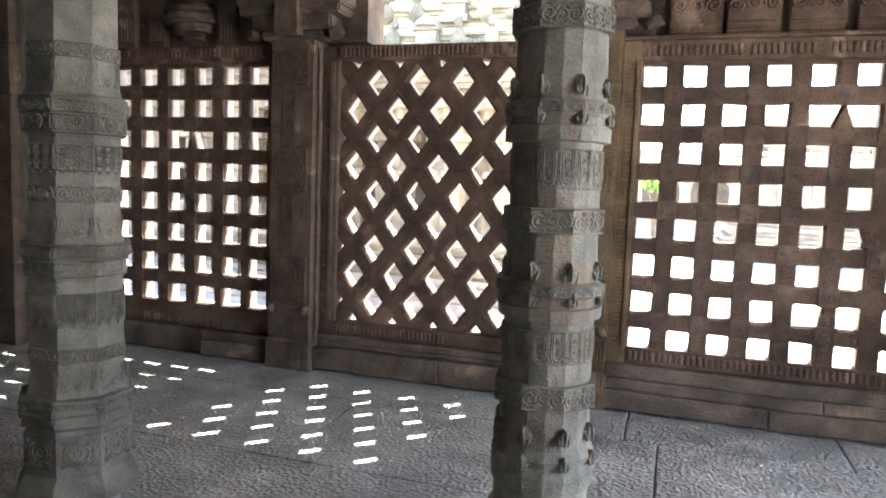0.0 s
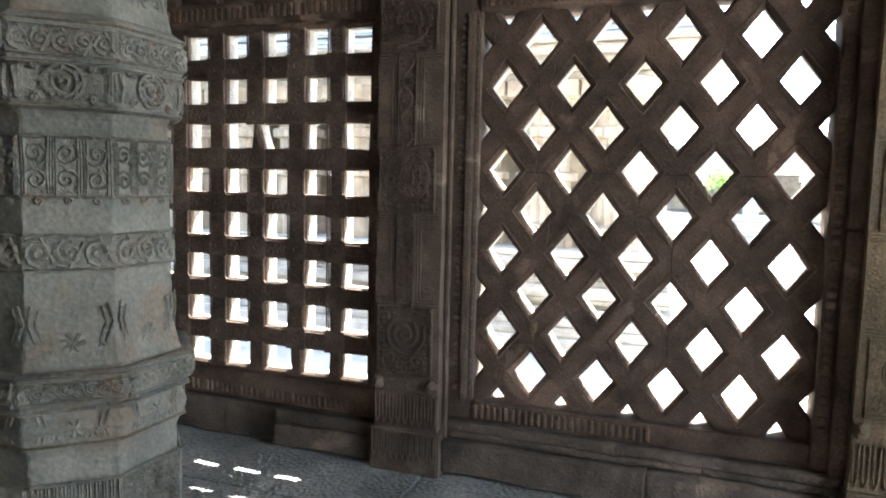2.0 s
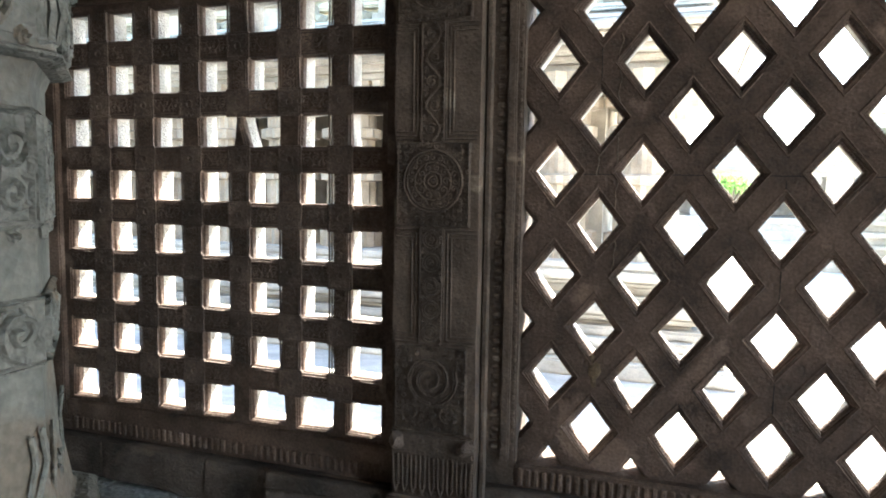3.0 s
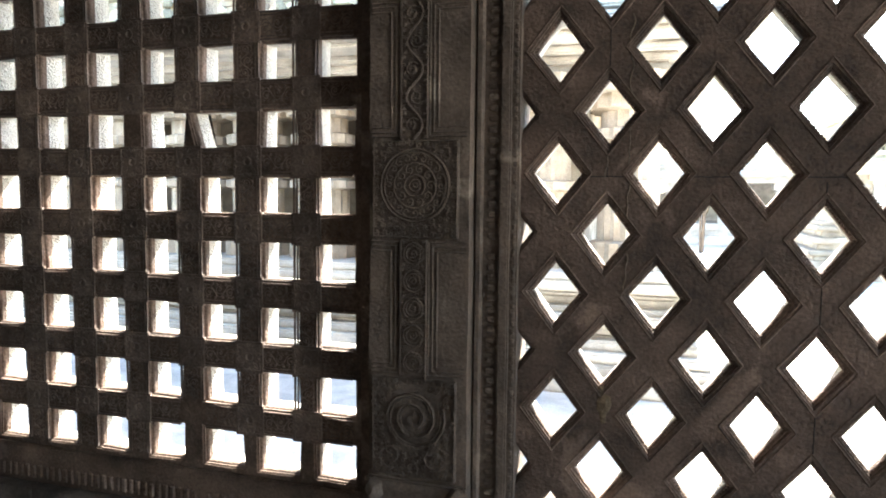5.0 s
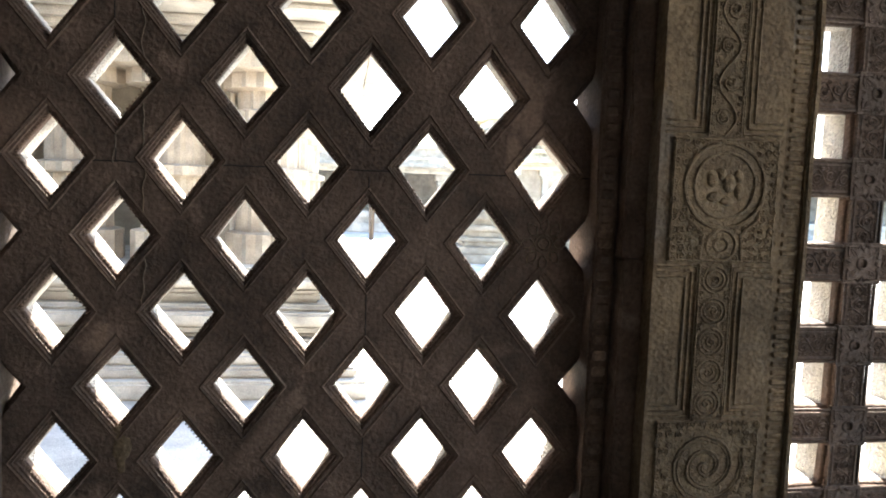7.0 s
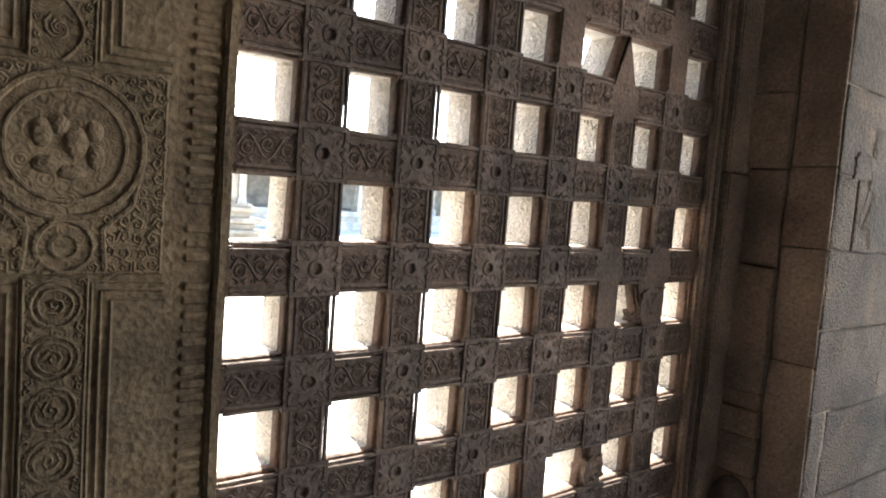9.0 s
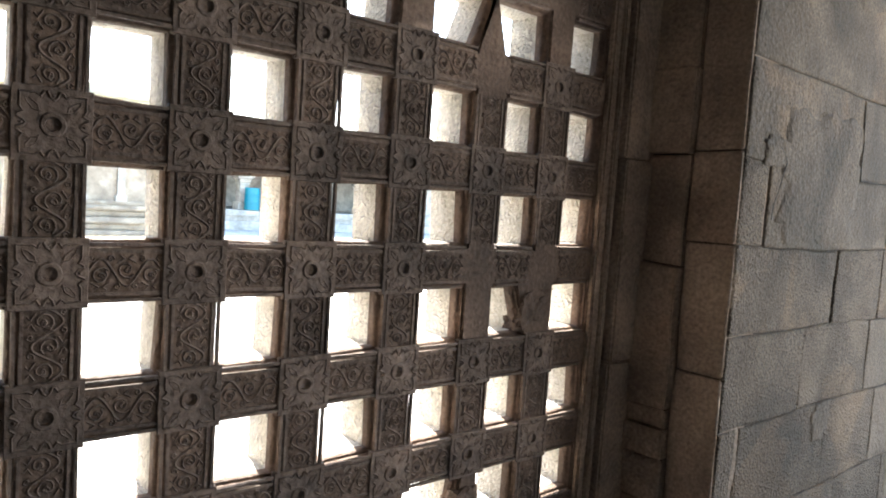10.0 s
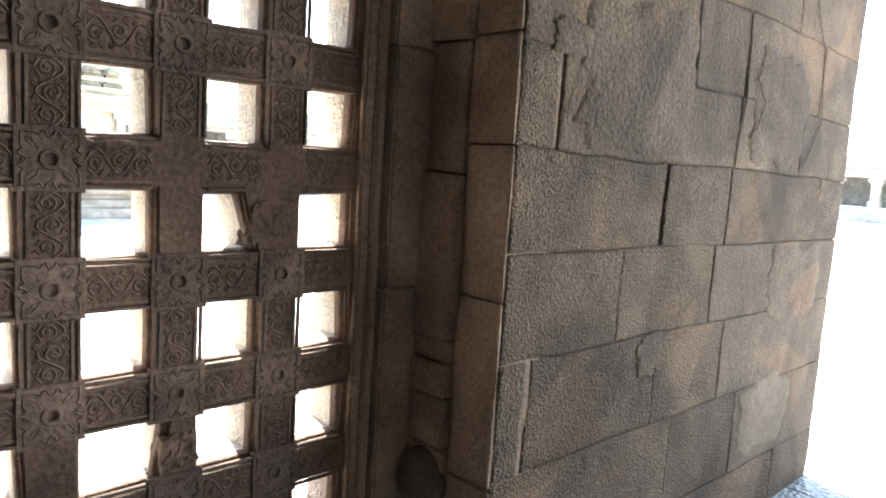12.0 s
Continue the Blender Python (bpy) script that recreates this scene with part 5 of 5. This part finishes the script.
# blue drum before the far gallery
BLUE = bpy.data.materials.new("blue painted metal")
BLUE.use_nodes = True
BLUE.node_tree.nodes["Principled BSDF"].inputs["Base Color"].default_value = (0.01, 0.20, 0.26, 1)
BLUE.node_tree.nodes["Principled BSDF"].inputs["Roughness"].default_value = 0.45
bm = bmesh.new()
loft(bm, [(0, 0.28), (0.03, 0.30), (0.28, 0.30), (0.30, 0.315), (0.32, 0.30), (0.6, 0.30), (0.62, 0.315), (0.64, 0.30), (0.87, 0.30), (0.9, 0.28)], 24)
drum = tagged(part("drum", bm, BLUE), "blue-green metal drum on the gallery step", "drum")
drum.location = (12.5, 29.9, 0.44)


# shrub
LEAF = stone("green leaves", (0.15, 0.27, 0.08), (0.09, 0.18, 0.045), 6, rough=0.6, bump=0.0, vary=0.2)
through_leaf = LEAF.node_tree.nodes.new("ShaderNodeBsdfTranslucent")
through_leaf.inputs["Color"].default_value = (0.30, 0.46, 0.12, 1)
leaf_mix = LEAF.node_tree.nodes.new("ShaderNodeMixShader")
leaf_mix.inputs[0].default_value = 0.4
LEAF.node_tree.links.new(LEAF.node_tree.nodes["Principled BSDF"].outputs[0], leaf_mix.inputs[1])
LEAF.node_tree.links.new(through_leaf.outputs[0], leaf_mix.inputs[2])
LEAF.node_tree.links.new(leaf_mix.outputs[0], LEAF.node_tree.nodes["Material Output"].inputs["Surface"])
BARK = stone("brown bark", (0.16, 0.12, 0.09), (0.09, 0.07, 0.05), 12)
shrub = thing("shrub", "bright green leafy shrub in the sunlit courtyard", "shrub", (-0.1, 26.0, -0.36))
for k in range(5):
    a = k * 1.3
    bm = bmesh.new()
    tube(bm, [(0.05 * math.cos(a), 0.05 * math.sin(a), 0), (0.08 * math.cos(a), 0.08 * math.sin(a), 1.2), (0.35 * math.cos(a), 0.35 * math.sin(a), 1.85)], 0.03, 5)
    part("stem", bm, BARK, shrub)
bm = bmesh.new()
for k in range(620):
    v = Vector((random.gauss(0, 1), random.gauss(0, 1), random.gauss(0, 1))).normalized() * random.uniform(0.3, 1.0)
    p = Vector((v.x * 0.75, v.y * 0.6, 1.98 + v.z * 0.36))
    q = Euler((random.uniform(0, 6), random.uniform(0, 6), random.uniform(0, 6))).to_matrix()
    size = random.uniform(0.05, 0.09)
    bm.faces.new([bm.verts.new(p + q @ Vector(c) * size) for c in ((-1, 0, 0), (0, -0.45, 0.1), (1, 0, 0), (0, 0.45, 0.1))])
tagged(part("leaves", bm, LEAF, shrub), kind="stuff")
